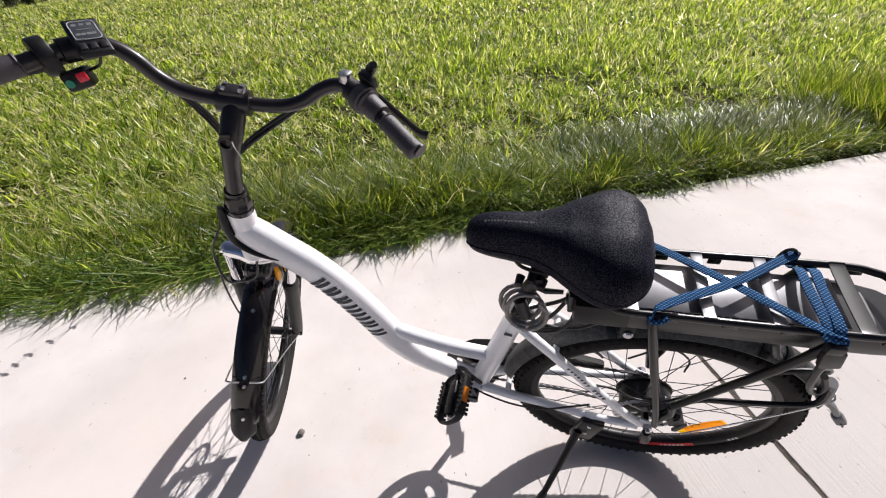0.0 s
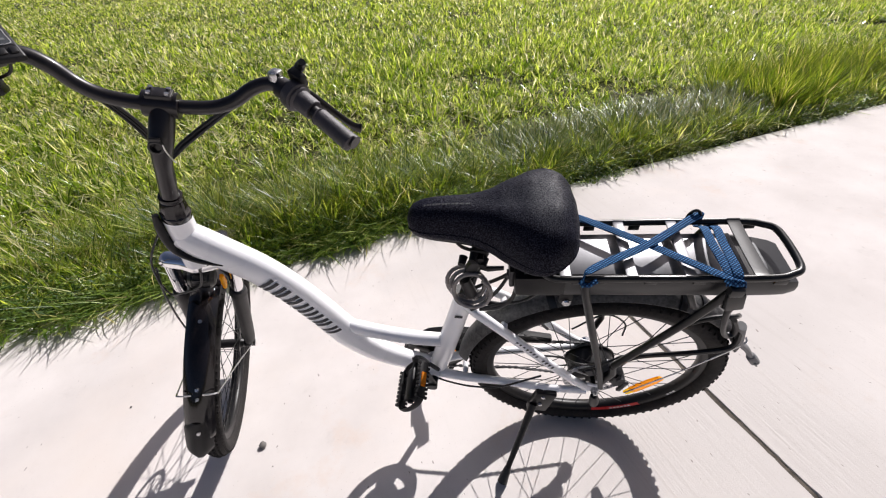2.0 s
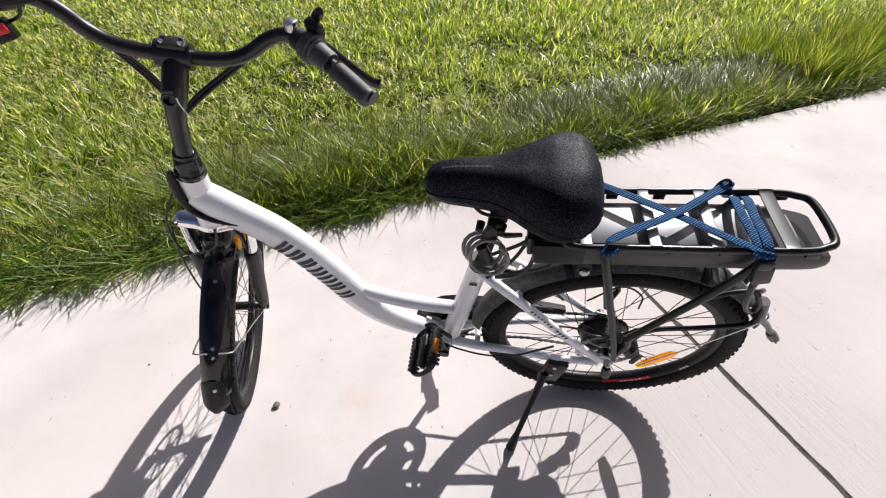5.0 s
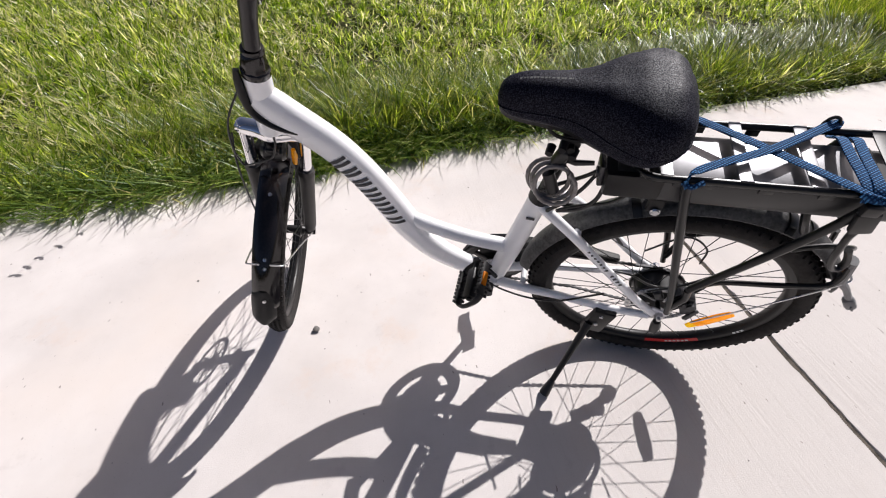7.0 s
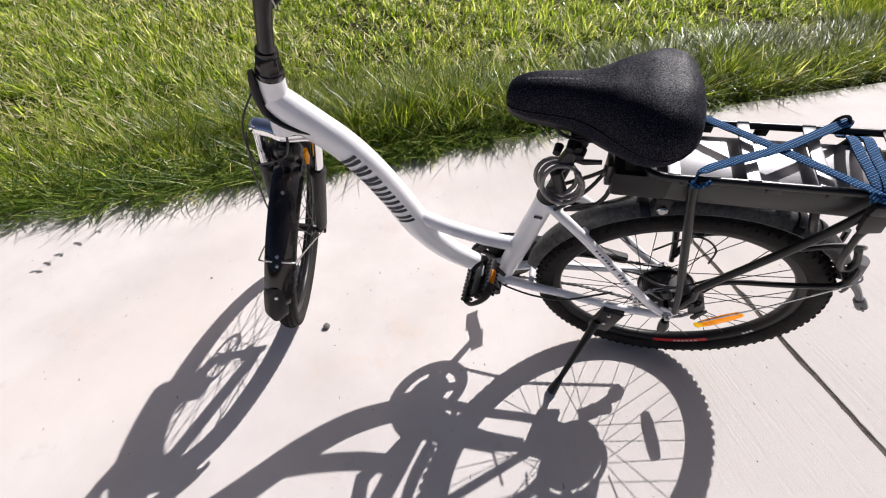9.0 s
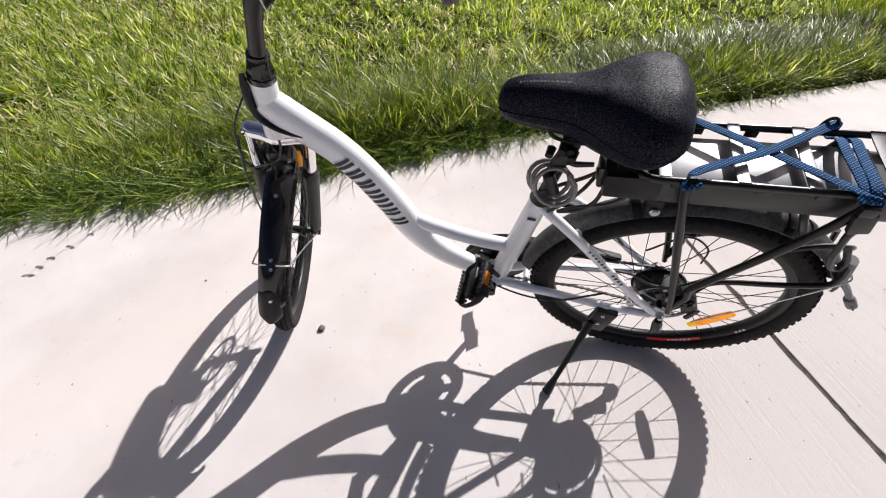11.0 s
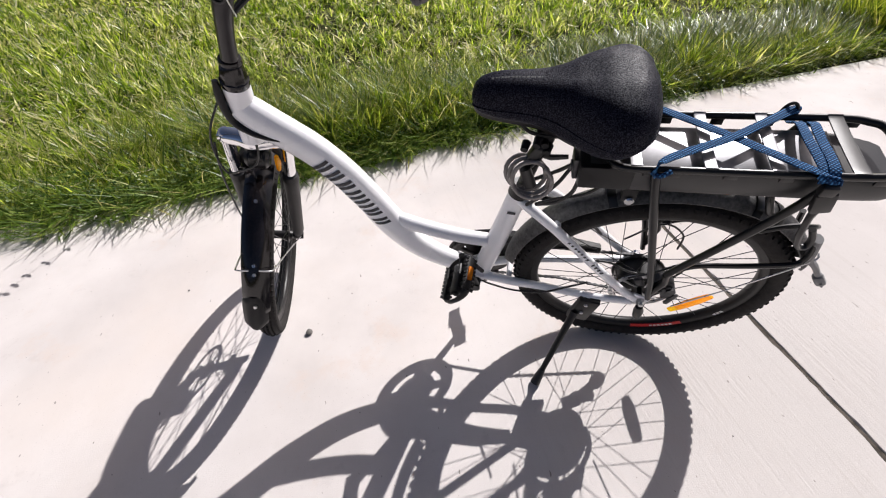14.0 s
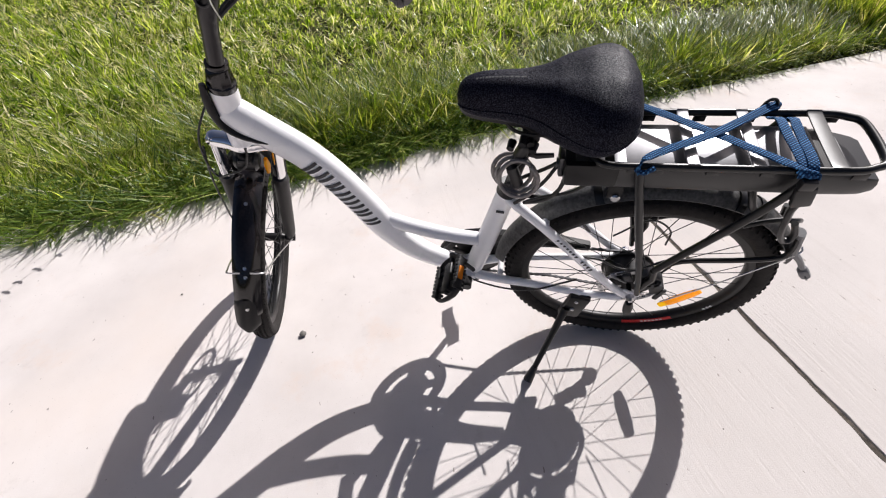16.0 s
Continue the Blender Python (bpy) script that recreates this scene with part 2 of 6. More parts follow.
def blade_material(name, stops, through=0.5, gloss=0.45, rough=0.32, straw=0.6):
    """Leaf blades: diffuse, light shining through, and a waxy gloss; each blade its own tone."""
    m = bpy.data.materials.new(name)
    m.use_nodes = True
    n, l = m.node_tree.nodes, m.node_tree.links
    b = n["Principled BSDF"]
    geo = n.new("ShaderNodeNewGeometry")
    ramp = n.new("ShaderNodeValToRGB")
    cr = ramp.color_ramp
    while len(cr.elements) < len(stops):
        cr.elements.new(0.5)
    for e, (p, c) in zip(cr.elements, stops):
        e.position, e.color = p, (*c, 1)
    l.new(geo.outputs["Random Per Island"], ramp.inputs[0])
    co = n.new("ShaderNodeTexCoord")
    patch = n.new("ShaderNodeTexNoise")
    patch.inputs["Scale"].default_value, patch.inputs["Detail"].default_value = 1.1, 4
    l.new(co.outputs["Object"], patch.inputs["Vector"])
    dry = n.new("ShaderNodeMapRange")
    dry.inputs["From Min"].default_value, dry.inputs["From Max"].default_value = 0.5, 0.72
    dry.inputs["To Max"].default_value = straw
    l.new(patch.outputs["Fac"], dry.inputs["Value"])
    tint = n.new("ShaderNodeMix")
    tint.data_type = "RGBA"
    tint.inputs[7].default_value = (0.27, 0.25, 0.09, 1)
    l.new(dry.outputs[0], tint.inputs[0])
    l.new(ramp.outputs[0], tint.inputs[6])
    l.new(tint.outputs[2], b.inputs["Base Color"])
    b.inputs["Roughness"].default_value = rough
    b.inputs["Specular IOR Level"].default_value = gloss
    tr = n.new("ShaderNodeBsdfTranslucent")
    hue = n.new("ShaderNodeHueSaturation")
    hue.inputs["Hue"].default_value = 0.485
    hue.inputs["Saturation"].default_value = 1.08
    hue.inputs["Value"].default_value = 1.7
    l.new(tint.outputs[2], hue.inputs["Color"])
    l.new(hue.outputs[0], tr.inputs["Color"])
    mx = n.new("ShaderNodeMixShader")
    mx.inputs[0].default_value = through
    l.new(b.outputs[0], mx.inputs[1])
    l.new(tr.outputs[0], mx.inputs[2])
    l.new(mx.outputs[0], n["Material Output"].inputs["Surface"])
    return m


def lens_material(name, colour):
    """Coloured plastic lens that lets light through."""
    m = material(name, colour, 0.2, vary=0.12, scale=400, coat=0.6)
    n, l = m.node_tree.nodes, m.node_tree.links
    tr = n.new("ShaderNodeBsdfTranslucent")
    tr.inputs["Color"].default_value = (*colour, 1)
    mx = n.new("ShaderNodeMixShader")
    mx.inputs[0].default_value = 0.6
    l.new(n["Principled BSDF"].outputs[0], mx.inputs[1])
    l.new(tr.outputs[0], mx.inputs[2])
    l.new(mx.outputs[0], n["Material Output"].inputs["Surface"])
    return m


AMBER = lens_material("amber_reflector", (1.0, 0.57, 0.025))
ORANGE = lens_material("orange_reflector", (0.95, 0.33, 0.02))
YELLOW = lens_material("yellow_reflector", (1.0, 0.78, 0.02))
SADDLE = saddle_material()
WEBBING = strap_material()
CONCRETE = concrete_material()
SOIL = soil_material()
JOINT_DIRT = material("joint_dirt", (0.03, 0.026, 0.022), 0.95, scale=60, bump=1.0, bump_scale=300, spec=0.1, second=(0.14, 0.12, 0.1))
GRASS = blade_material("grass_blade", [(0.0, (0.022, 0.052, 0.006)), (0.25, (0.08, 0.15, 0.016)), (0.5, (0.22, 0.325, 0.036)), (0.76, (0.4, 0.485, 0.088)), (0.93, (0.53, 0.53, 0.22)), (1.0, (0.7, 0.66, 0.42))], through=0.6, rough=0.3, gloss=0.5, straw=0.25)
STRAW = blade_material("straw_blade", [(0.0, (0.4, 0.4, 0.12)), (0.5, (0.58, 0.54, 0.28)), (1.0, (0.76, 0.72, 0.52))], through=0.45, rough=0.5, gloss=0.25, straw=0.0)
LONG_GRASS = blade_material("long_grass_blade", [(0.0, (0.022, 0.055, 0.007)), (0.35, (0.09, 0.152, 0.016)), (0.75, (0.23, 0.295, 0.036)), (0.94, (0.37, 0.385, 0.085)), (1.0, (0.58, 0.5, 0.22))], rough=0.36, gloss=0.7, straw=0.15, through=0.5)
# darker copy of the long grass, with the edge's shade put into its colour
SHADED_GRASS = blade_material("shaded_grass_blade", [(0.0, (0.03, 0.07, 0.01)), (0.5, (0.1, 0.17, 0.024)), (0.9, (0.24, 0.31, 0.06)), (1.0, (0.5, 0.45, 0.2))], rough=0.42, gloss=0.5, straw=0.0, through=0.38)
WEED = blade_material("weed_leaf", [(0.0, (0.03, 0.075, 0.014)), (0.55, (0.11, 0.18, 0.03)), (1.0, (0.27, 0.32, 0.08))], through=0.38, rough=0.45, gloss=0.35)
BUSH = blade_material("bush_leaf", [(0.0, (0.018, 0.03, 0.01)), (0.6, (0.04, 0.055, 0.02)), (1.0, (0.08, 0.07, 0.03))], through=0.2)


# ---- building helpers ----
def spline(pts, steps=8):
    """Points on a smooth curve through pts."""
    p = [Vector(q) for q in pts]
    p = [p[0] * 2 - p[1], *p, p[-1] * 2 - p[-2]]
    out = []
    for i in range(1, len(p) - 2):
        for k in range(steps):
            t = k / steps
            a, b, c, d = p[i - 1:i + 3]
            out.append(0.5 * (2 * b + (c - a) * t + (2 * a - 5 * b + 4 * c - d) * t * t + (3 * b - a - 3 * c + d) * t ** 3))
    return out + [p[-2]]


def sweep(bm, pts, radius, n=10, wide=1.0, hint=(0, 1, 0), cap=True):
    """A round or oval tube along pts; radius is one number or one for each point; wide stretches it along hint."""
    pts = [Vector(q) for q in pts]
    r = list(radius) if isinstance(radius, (list, tuple)) else [radius] * len(pts)
    if len(r) != len(pts):
        r = list(np.interp(np.linspace(0, 1, len(pts)), np.linspace(0, 1, len(r)), r))
    r = [float(k) for k in r]
    rings = []
    side = Vector(hint)
    for i, q in enumerate(pts):
        d = (pts[min(i + 1, len(pts) - 1)] - pts[max(i - 1, 0)]).normalized()
        side = (side - d * side.dot(d))
        if side.length < 1e-4:
            side = d.orthogonal()
        side.normalize()
        up = d.cross(side)
        rings.append([bm.verts.new(q + r[i] * (wide * math.cos(2 * math.pi * k / n) * side + math.sin(2 * math.pi * k / n) * up)) for k in range(n)])
    for a, b in zip(rings, rings[1:]):
        for k in range(n):
            bm.faces.new((a[k], a[(k + 1) % n], b[(k + 1) % n], b[k]))
    if cap:
        bm.faces.new(rings[0][::-1])
        bm.faces.new(rings[-1])
    return bm


def tube(pts, radius, n=10, smooth=0, **kw):
    bm = bmesh.new()
    return sweep(bm, spline(pts, smooth) if smooth else pts, radius, n, **kw)


def ribbon(bm, pts, side, w, th):
    """A flat strap of width w along side, thickness th."""
    pts = [Vector(q) for q in pts]
    rings = []
    for i, q in enumerate(pts):
        d = (pts[min(i + 1, len(pts) - 1)] - pts[max(i - 1, 0)]).normalized()
        s = Vector(side) - d * d.dot(Vector(side))
        s.normalize()
        u = d.cross(s)
        rings.append([bm.verts.new(q + a * w / 2 * s + b * th / 2 * u) for a, b in ((-1, -0.7), (-0.85, -1), (0.85, -1), (1, -0.7), (1, 0.7), (0.85, 1), (-0.85, 1), (-1, 0.7))])
    for a, b in zip(rings, rings[1:]):
        for k in range(8):
            bm.faces.new((a[k], a[(k + 1) % 8], b[(k + 1) % 8], b[k]))
    bm.faces.new(rings[0][::-1])
    bm.faces.new(rings[-1])
    return bm


def lathe(bm, profile, n=24, closed=False, m=Matrix()):
    """Turns (x, r) points about the x axis."""
    rings = [[bm.verts.new(m @ Vector((x, r * math.cos(2 * math.pi * k / n), r * math.sin(2 * math.pi * k / n)))) for k in range(n)] for x, r in profile]
    pairs = list(zip(rings, rings[1:])) + ([(rings[-1], rings[0])] if closed else [])
    for a, b in pairs:
        for k in range(n):
            bm.faces.new((a[k], a[(k + 1) % n], b[(k + 1) % n], b[k]))
    if not closed:
        bm.faces.new(rings[0][::-1])
        bm.faces.new(rings[-1])
    return bm


def block(bm, size, m=Matrix(), bevel=0.0, seg=2):
    """A box with rounded edges."""
    made = bmesh.ops.create_cube(bm, size=1.0)["verts"]
    bmesh.ops.scale(bm, vec=size, verts=made)
    if bevel:
        got = bmesh.ops.bevel(bm, geom=list({e for v in made for e in v.link_edges}), offset=bevel, segments=seg, profile=0.5, affect="EDGES")
        made = list({v for f in got["faces"] for v in f.verts} | {v for v in made if v.is_valid})
    bmesh.ops.transform(bm, matrix=m, verts=made)
    return bm


def box(size, m=Matrix(), bevel=0.0, seg=2):
    return block(bmesh.new(), size, m, bevel, seg)


def finish(name, bm, mat, m=None):
    if m is not None:
        bm.transform(m)
    bmesh.ops.recalc_face_normals(bm, faces=bm.faces)
    for f in bm.faces:
        f.smooth = True
    for e in bm.edges:
        e.smooth = len(e.link_faces) == 2 and e.calc_face_angle(0) < radians(38)
    me = bpy.data.meshes.new(name)
    bm.to_mesh(me)
    bm.free()
    for k in (mat if isinstance(mat, (list, tuple)) else (mat,)):
        me.materials.append(k)
    return me


PLACE = [Matrix()]      # where the parts being built sit in their thing


def part(name, bm, mat, parent, label="", m=None):
    """One mesh object under a thing or a part."""
    ob = new(name, finish(name, bm, mat, PLACE[0] @ (m or Matrix())))
    ob.parent = parent
    return tagged(ob, label)


def thing(name, label, category, m=Matrix(), group=""):
    ob = new(name)
    ob.empty_display_size = 0.1
    ob.matrix_world = m
    return tagged(ob, label, category, group)


# ---- ground ----
EDGE_DIR = Vector((0.893, 0.4495, 0.0)).normalized()
EDGE_IN = Vector((-EDGE_DIR.y, EDGE_DIR.x, 0.0))
EDGE_AT = Vector((0.0, 1.563, 0.0))
JOINT_AT = Vector((0.4565, 0.1305, 0.0))
JOINT_DIR = Vector((0.414, -0.9103, 0.0)).normalized()


def build_ground():
    bm = bmesh.new()
    rings = [0.0, 3, 6, 10, 16, 26, 45, 90, 200, 600, 2000]
    prev = [bm.verts.new((0, 0, -0.03))]
    for r in rings[1:]:
        ring = [bm.verts.new((r * math.cos(k * math.pi / 24), r * math.sin(k * math.pi / 24), -0.03)) for k in range(48)]
        for k in range(48):
            if len(prev) == 1:
                bm.faces.new((prev[0], ring[k], ring[(k + 1) % 48]))
            else:
                bm.faces.new((prev[k], ring[k], ring[(k + 1) % 48], prev[(k + 1) % 48]))
        prev = ring
    ob = new("ground", finish("ground", bm, SOIL))
    tagged(ob, "soil and thatch under a sunny mown lawn", "ground", kind="structure")


def build_slabs():
    """Two poured slabs that meet at an open, chipped joint; local y runs along the joint."""
    turn = Matrix.Translation(JOINT_AT) @ Matrix.Rotation(math.atan2(-JOINT_DIR.x, JOINT_DIR.y), 4, "Z")
    back = turn.inverted()
    root = thing("pavement", "pale broom-finished concrete paving slabs with an open joint", "pavement", turn)
    root["kind"] = "structure"
    far = 6.0
    # where the lawn's edge crosses, in joint coordinates
    def edge_y(x):
        o, d = back @ EDGE_AT, back.to_3x3() @ EDGE_DIR
        return o.y + d.y * (x - o.x) / d.x
    for sign, x_end, drop in ((1, 7.0, 0.0), (-1, -7.0, -0.003)):
        bm = bmesh.new()
        lip, n = 0.006, 400
        # local +y points away from the lawn
        ys = np.linspace(edge_y(0) , far, n)
        top, low = [], []
        for i, y in enumerate(ys):
            chip = max(0.0, noise.noise(Vector((y * 9, sign * 7.3, 0))) - 0.25) * 0.02 + 0.0025 * noise.noise(Vector((y * 45, sign, 3)))
            top.append((sign * (0.0085 + lip * 0.3 + chip), y, drop))
            low.append((sign * 0.0085, y, drop - 0.005 - chip * 0.5))
        outer = [(x_end, edge_y(x_end), drop), (x_end, far, drop)]
        vt = [bm.verts.new(p) for p in top]
        vl = [bm.verts.new(p) for p in low]
        vb = [bm.verts.new((p[0], p[1], -0.1)) for p in low]
        o0, o1 = [bm.verts.new(p) for p in outer]
        b0, b1 = [bm.verts.new((p[0], p[1], -0.1)) for p in outer]
        # strips from the joint outwards keep the face planar
        cols = 6
        grid = [vt]
        for c in range(1, cols + 1):
            t = (c / cols) ** 2
            col = []
            for i in range(n):
                a = Vector(top[i])
                ye = edge_y(x_end) + (far - edge_y(x_end)) * i / (n - 1)
                b = Vector((x_end, ye, drop))
                col.append(bm.verts.new(a.lerp(b, t)))
            grid.append(col)
        for a, b in zip(grid, grid[1:]):
            for i in range(n - 1):
                bm.faces.new((a[i], b[i], b[i + 1], a[i + 1]))
        for i in range(n - 1):
            bm.faces.new((vl[i], vt[i], vt[i + 1], vl[i + 1]))
            bm.faces.new((vb[i], vl[i], vl[i + 1], vb[i + 1]))
        # the edge beside the lawn
        rim = [g[0] for g in grid]
        drops = [bm.verts.new((v.co.x, v.co.y, -0.1)) for v in rim]
        for i in range(len(rim) - 1):
            bm.faces.new((rim[i], rim[i + 1], drops[i + 1], drops[i]))
        bmesh.ops.delete(bm, geom=[v for v in (o0, o1, b0, b1)], context="VERTS")
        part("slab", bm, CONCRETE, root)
    bm = box((0.0167, far * 2, 0.05), Matrix.Translation((0, 0, -0.032)))
    part("joint_dirt", bm, JOINT_DIRT, root, "dark dirt in the joint")


def blades(rng, xy, height, width, lean, heading, curl, seg, base_z=-0.03, twist=0.5, bend=1.0):
    """Triangles for many tapering, bending blades. Arrays of one value a blade."""
    n = len(xy)
    t = np.linspace(0, 1, seg + 1)
    along = np.stack([np.cos(heading), np.sin(heading)], -1)
    face = heading + np.pi / 2 + rng.normal(0, twist, n)
    side = np.stack([np.cos(face), np.sin(face)], -1)
    pos = np.zeros((n, seg + 1, 3))
    ang = lean[:, None] + curl[:, None] * t[None, :] ** bend
    step = height[:, None] / seg
    run = np.concatenate([np.zeros((n, 1)), np.cumsum(np.sin(ang[:, 1:]) * step, 1)], 1)
    rise = np.concatenate([np.zeros((n, 1)), np.cumsum(np.cos(ang[:, 1:]) * step, 1)], 1)
    pos[..., :2] = xy[:, None, :] + along[:, None, :] * run[..., None]
    pos[..., 2] = np.asarray(base_z).reshape(-1, 1) + np.maximum(rise, 0.012)
    taper = np.clip(1.0 - t ** 2.2, 0, 1) * 0.5
    off = width[:, None] * taper[None, :]
    verts = np.zeros((n, 2 * seg + 1, 3))
    for k in range(seg):
        d = np.concatenate([side * off[:, k:k + 1], np.zeros((n, 1))], 1)
        verts[:, 2 * k] = pos[:, k] - d
        verts[:, 2 * k + 1] = pos[:, k] + d
    verts[:, 2 * seg] = pos[:, seg]
    tri = []
    for k in range(seg - 1):
        a = 2 * k
        tri += [(a, a + 1, a + 3), (a, a + 3, a + 2)]
    a = 2 * (seg - 1)
    tri.append((a, a + 1, a + 2))
    tri = np.array(tri)
    faces = (tri[None] + (np.arange(n) * (2 * seg + 1))[:, None, None]).reshape(-1, 3)
    return verts.reshape(-1, 3), faces


def stuff_mesh(name, chunks, mat, label, category):
    vs, fs, base = [], [], 0
    for v, f in chunks:
        vs.append(v)
        fs.append(f + base)
        base += len(v)
    v, f = np.concatenate(vs).astype(np.float32), np.concatenate(fs).astype(np.int32)
    me = bpy.data.meshes.new(name)
    me.vertices.add(len(v))
    me.vertices.foreach_set("co", v.ravel())
    me.loops.add(f.size)
    me.loops.foreach_set("vertex_index", f.ravel())
    me.polygons.add(len(f))
    me.polygons.foreach_set("loop_start", np.arange(0, f.size, 3, dtype=np.int32))
    me.polygons.foreach_set("use_smooth", np.ones(len(f), dtype=bool))
    me.update(calc_edges=True)
    me.materials.append(mat)
    return tagged(new(name, me), label, category, kind="stuff")


def patchy(xy, scale, seed):
    """A smooth random field over the plane, about -1 to 1, as a sum of waves."""
    r = np.random.default_rng(seed)
    out = np.zeros(len(xy))
    for _ in range(14):
        a, f = r.uniform(0, 2 * np.pi), scale * r.uniform(0.5, 2.2)
        out += np.sin(f * (xy[:, 0] * np.cos(a) + xy[:, 1] * np.sin(a)) + r.uniform(0, 2 * np.pi))
    return out / 3.7


def build_grass():
    rng = np.random.default_rng(11)
    e_dir, e_in, e_at = np.array(EDGE_DIR[:2]), np.array(EDGE_IN[:2]), np.array(EDGE_AT[:2])
    over = math.atan2(-e_in[1], -e_in[0])
    aside = math.atan2(e_dir[1], e_dir[0])

    def plan(u, d):
        return e_at + u[:, None] * e_dir + d[:, None] * e_in
    # mown lawn: bands of distance from the edge, thinner and broader further off
    chunks, straw = [], []
    bands = ((0.1, 1.2, 2.1, 4800, 3), (1.2, 2.4, 2.8, 3300, 3), (2.4, 4.4, 3.8, 2100, 3), (4.4, 8.0, 5.4, 1000, 2), (8.0, 14.0, 8.0, 420, 2), (14.0, 34.0, 10.0, 150, 2), (34.0, 75.0, 24.0, 22, 2))
    for near, far, fat, dense, seg in bands:
        left, right = -4.2 - far * 1.15, 4.0 + min(far, 20.0) * 1.3
        n = int((right - left) * (far - near) * dense)
        u, d = rng.uniform(left, right, n), rng.uniform(near, far, n)
        # most blades stand in small tufts and spread from their middle
        swing = rng.uniform(0, 2 * np.pi, n)
        tuft = (rng.uniform(0, 1, n) < 0.7) & (far < 5.0)
        root = rng.integers(0, n, max(1, n // 16))[rng.integers(0, max(1, n // 16), n)]
        ru, rd = u[root] + rng.normal(0, 0.016, n), d[root] + rng.normal(0, 0.016, n)
        swing = np.where(tuft, np.arctan2(rd - d[root], ru - u[root]) + aside + rng.normal(0, 0.5, n), swing)
        u, d = np.where(tuft, ru, u), np.where(tuft, rd, d)
        xy = plan(u, d)
        thick = patchy(xy, 5.0, 1) * 0.6 + patchy(xy, 1.6, 2)
        keep = rng.uniform(0, 1, n) < np.clip(0.76 + 0.24 * thick + 0.42 * patchy(xy, 26.0, 3) + (0.2 if near > 2 else 0.0), 0.15, 1)
        xy, thick, d, u, swing = xy[keep], thick[keep], d[keep], u[keep], swing[keep]
        n = len(xy)
        h = rng.uniform(0.05, 0.115, n) * (1 + 0.2 * thick + 0.3 * patchy(xy, 14.0, 4)) * (1 + 0.5 * np.clip(1.0 - (d - 0.1) / 0.9, 0, 1))
        flat = rng.uniform(0, 1, n) < 0.14
        lean = np.where(flat, rng.uniform(0.9, 1.5, n), np.abs(rng.normal(0.3, 0.3, n)))
        heading = np.where(rng.uniform(0, 1, n) < 0.15, rng.normal(-1.4, 0.8, n), swing)
        base = np.where(flat, rng.uniform(-0.02, 0.035, n), -0.03)
        chunks.append(blades(rng, xy, np.maximum(h, 0.02) * min(fat, 4.0) ** 0.35, rng.uniform(0.0026, 0.0056, n) * fat, lean, heading, rng.uniform(0.2, 1.3, n), seg, base_z=base))
        # pale dry blades lying over the turf
        m = n // 5
        pick = rng.integers(0, n, m)
        dry = rng.uniform(0, 1, m) < (0.12 if near < 2 else 0.14) + 0.55 * np.clip((0.5 - u[pick]) / 3.0, 0, 1) + 0.3 * patchy(xy[pick], 3.0, 6)
        pick = pick[dry]
        m = len(pick)
        straw.append(blades(rng, xy[pick] + rng.normal(0, 0.02, (m, 2)), rng.uniform(0.05, 0.12, m) * min(fat, 2.2) ** 0.3, rng.uniform(0.0026, 0.0046, m) * fat, rng.uniform(0.5, 1.35, m), rng.uniform(0, 2 * np.pi, m), rng.uniform(0.0, 0.7, m), seg, base_z=rng.uniform(0.0, 0.05, m)))
    stuff_mesh("dry_grass", straw, STRAW, "pale dry straw blades scattered over the lawn", "grass")
    stuff_mesh("lawn_grass", chunks, GRASS, "dense sunlit mown lawn grass with straw blades", "grass")
    # long uncut grass along the slab's edge, in tufts that spread from their middle; lower where creeping weeds grow
    chunks = []
    centres, per = 560, 74
    cu, cd = rng.uniform(-4.9, 4.8, centres), np.abs(rng.normal(0.0, 0.36, centres)) + 0.1
    who = np.repeat(np.arange(centres), per)
    wide = rng.uniform(0.012, 0.034, centres)[who]
    du, dd = rng.normal(0, 1, centres * per), rng.normal(0, 1, centres * per)
    u, d = cu[who] + du * wide, cd[who] + dd * wide
    gap = np.clip((u + 1.05) / 0.85, 0, 1) * np.where(u > 0.55, 0.75, 1.0)
    keep = (d > 0.02) & (rng.uniform(0, 1, len(u)) < np.clip(1.0 - 0.55 * gap + d / 0.3, 0, 1)) & ~((np.abs(u - 2.33) < 0.3) & (d < 0.32))
    u, d, gap, who, du, dd = u[keep], d[keep], gap[keep], who[keep], du[keep], dd[keep]
    xy = plan(u, d)
    n = len(xy)
    size = np.clip(0.9 + 0.5 * patchy(xy, 2.6, 5), 0.35, 1.45) * rng.uniform(0.65, 1.25, centres)[who]
    low_edge = (1.0 - gap * 0.5 * np.clip(1 - d / 0.2, 0, 1)) * np.clip(0.3 + d / 0.3, 0.3, 1)
    h = rng.uniform(0.14, 0.33, n) * size * low_edge * (0.75 + 0.4 * np.exp(-((d - 0.3) / 0.35) ** 2))
    out = np.hypot(du, dd)
    heading = np.arctan2(dd, du) + aside + rng.normal(0, 0.35, n)
    chunks.append(blades(rng, xy, h, rng.uniform(0.0042, 0.0082, n), 0.05 + 0.2 * out + np.abs(rng.normal(0.0, 0.1, n)), heading, rng.uniform(0.3, 1.5, n), 5, twist=0.35))
    # loose blades between the tufts
    m = 9000
    u, d = rng.uniform(-4.9, 4.8, m), np.abs(rng.normal(0.0, 0.3, m)) + 0.04
    gap = np.clip((u + 1.05) / 0.85, 0, 1)
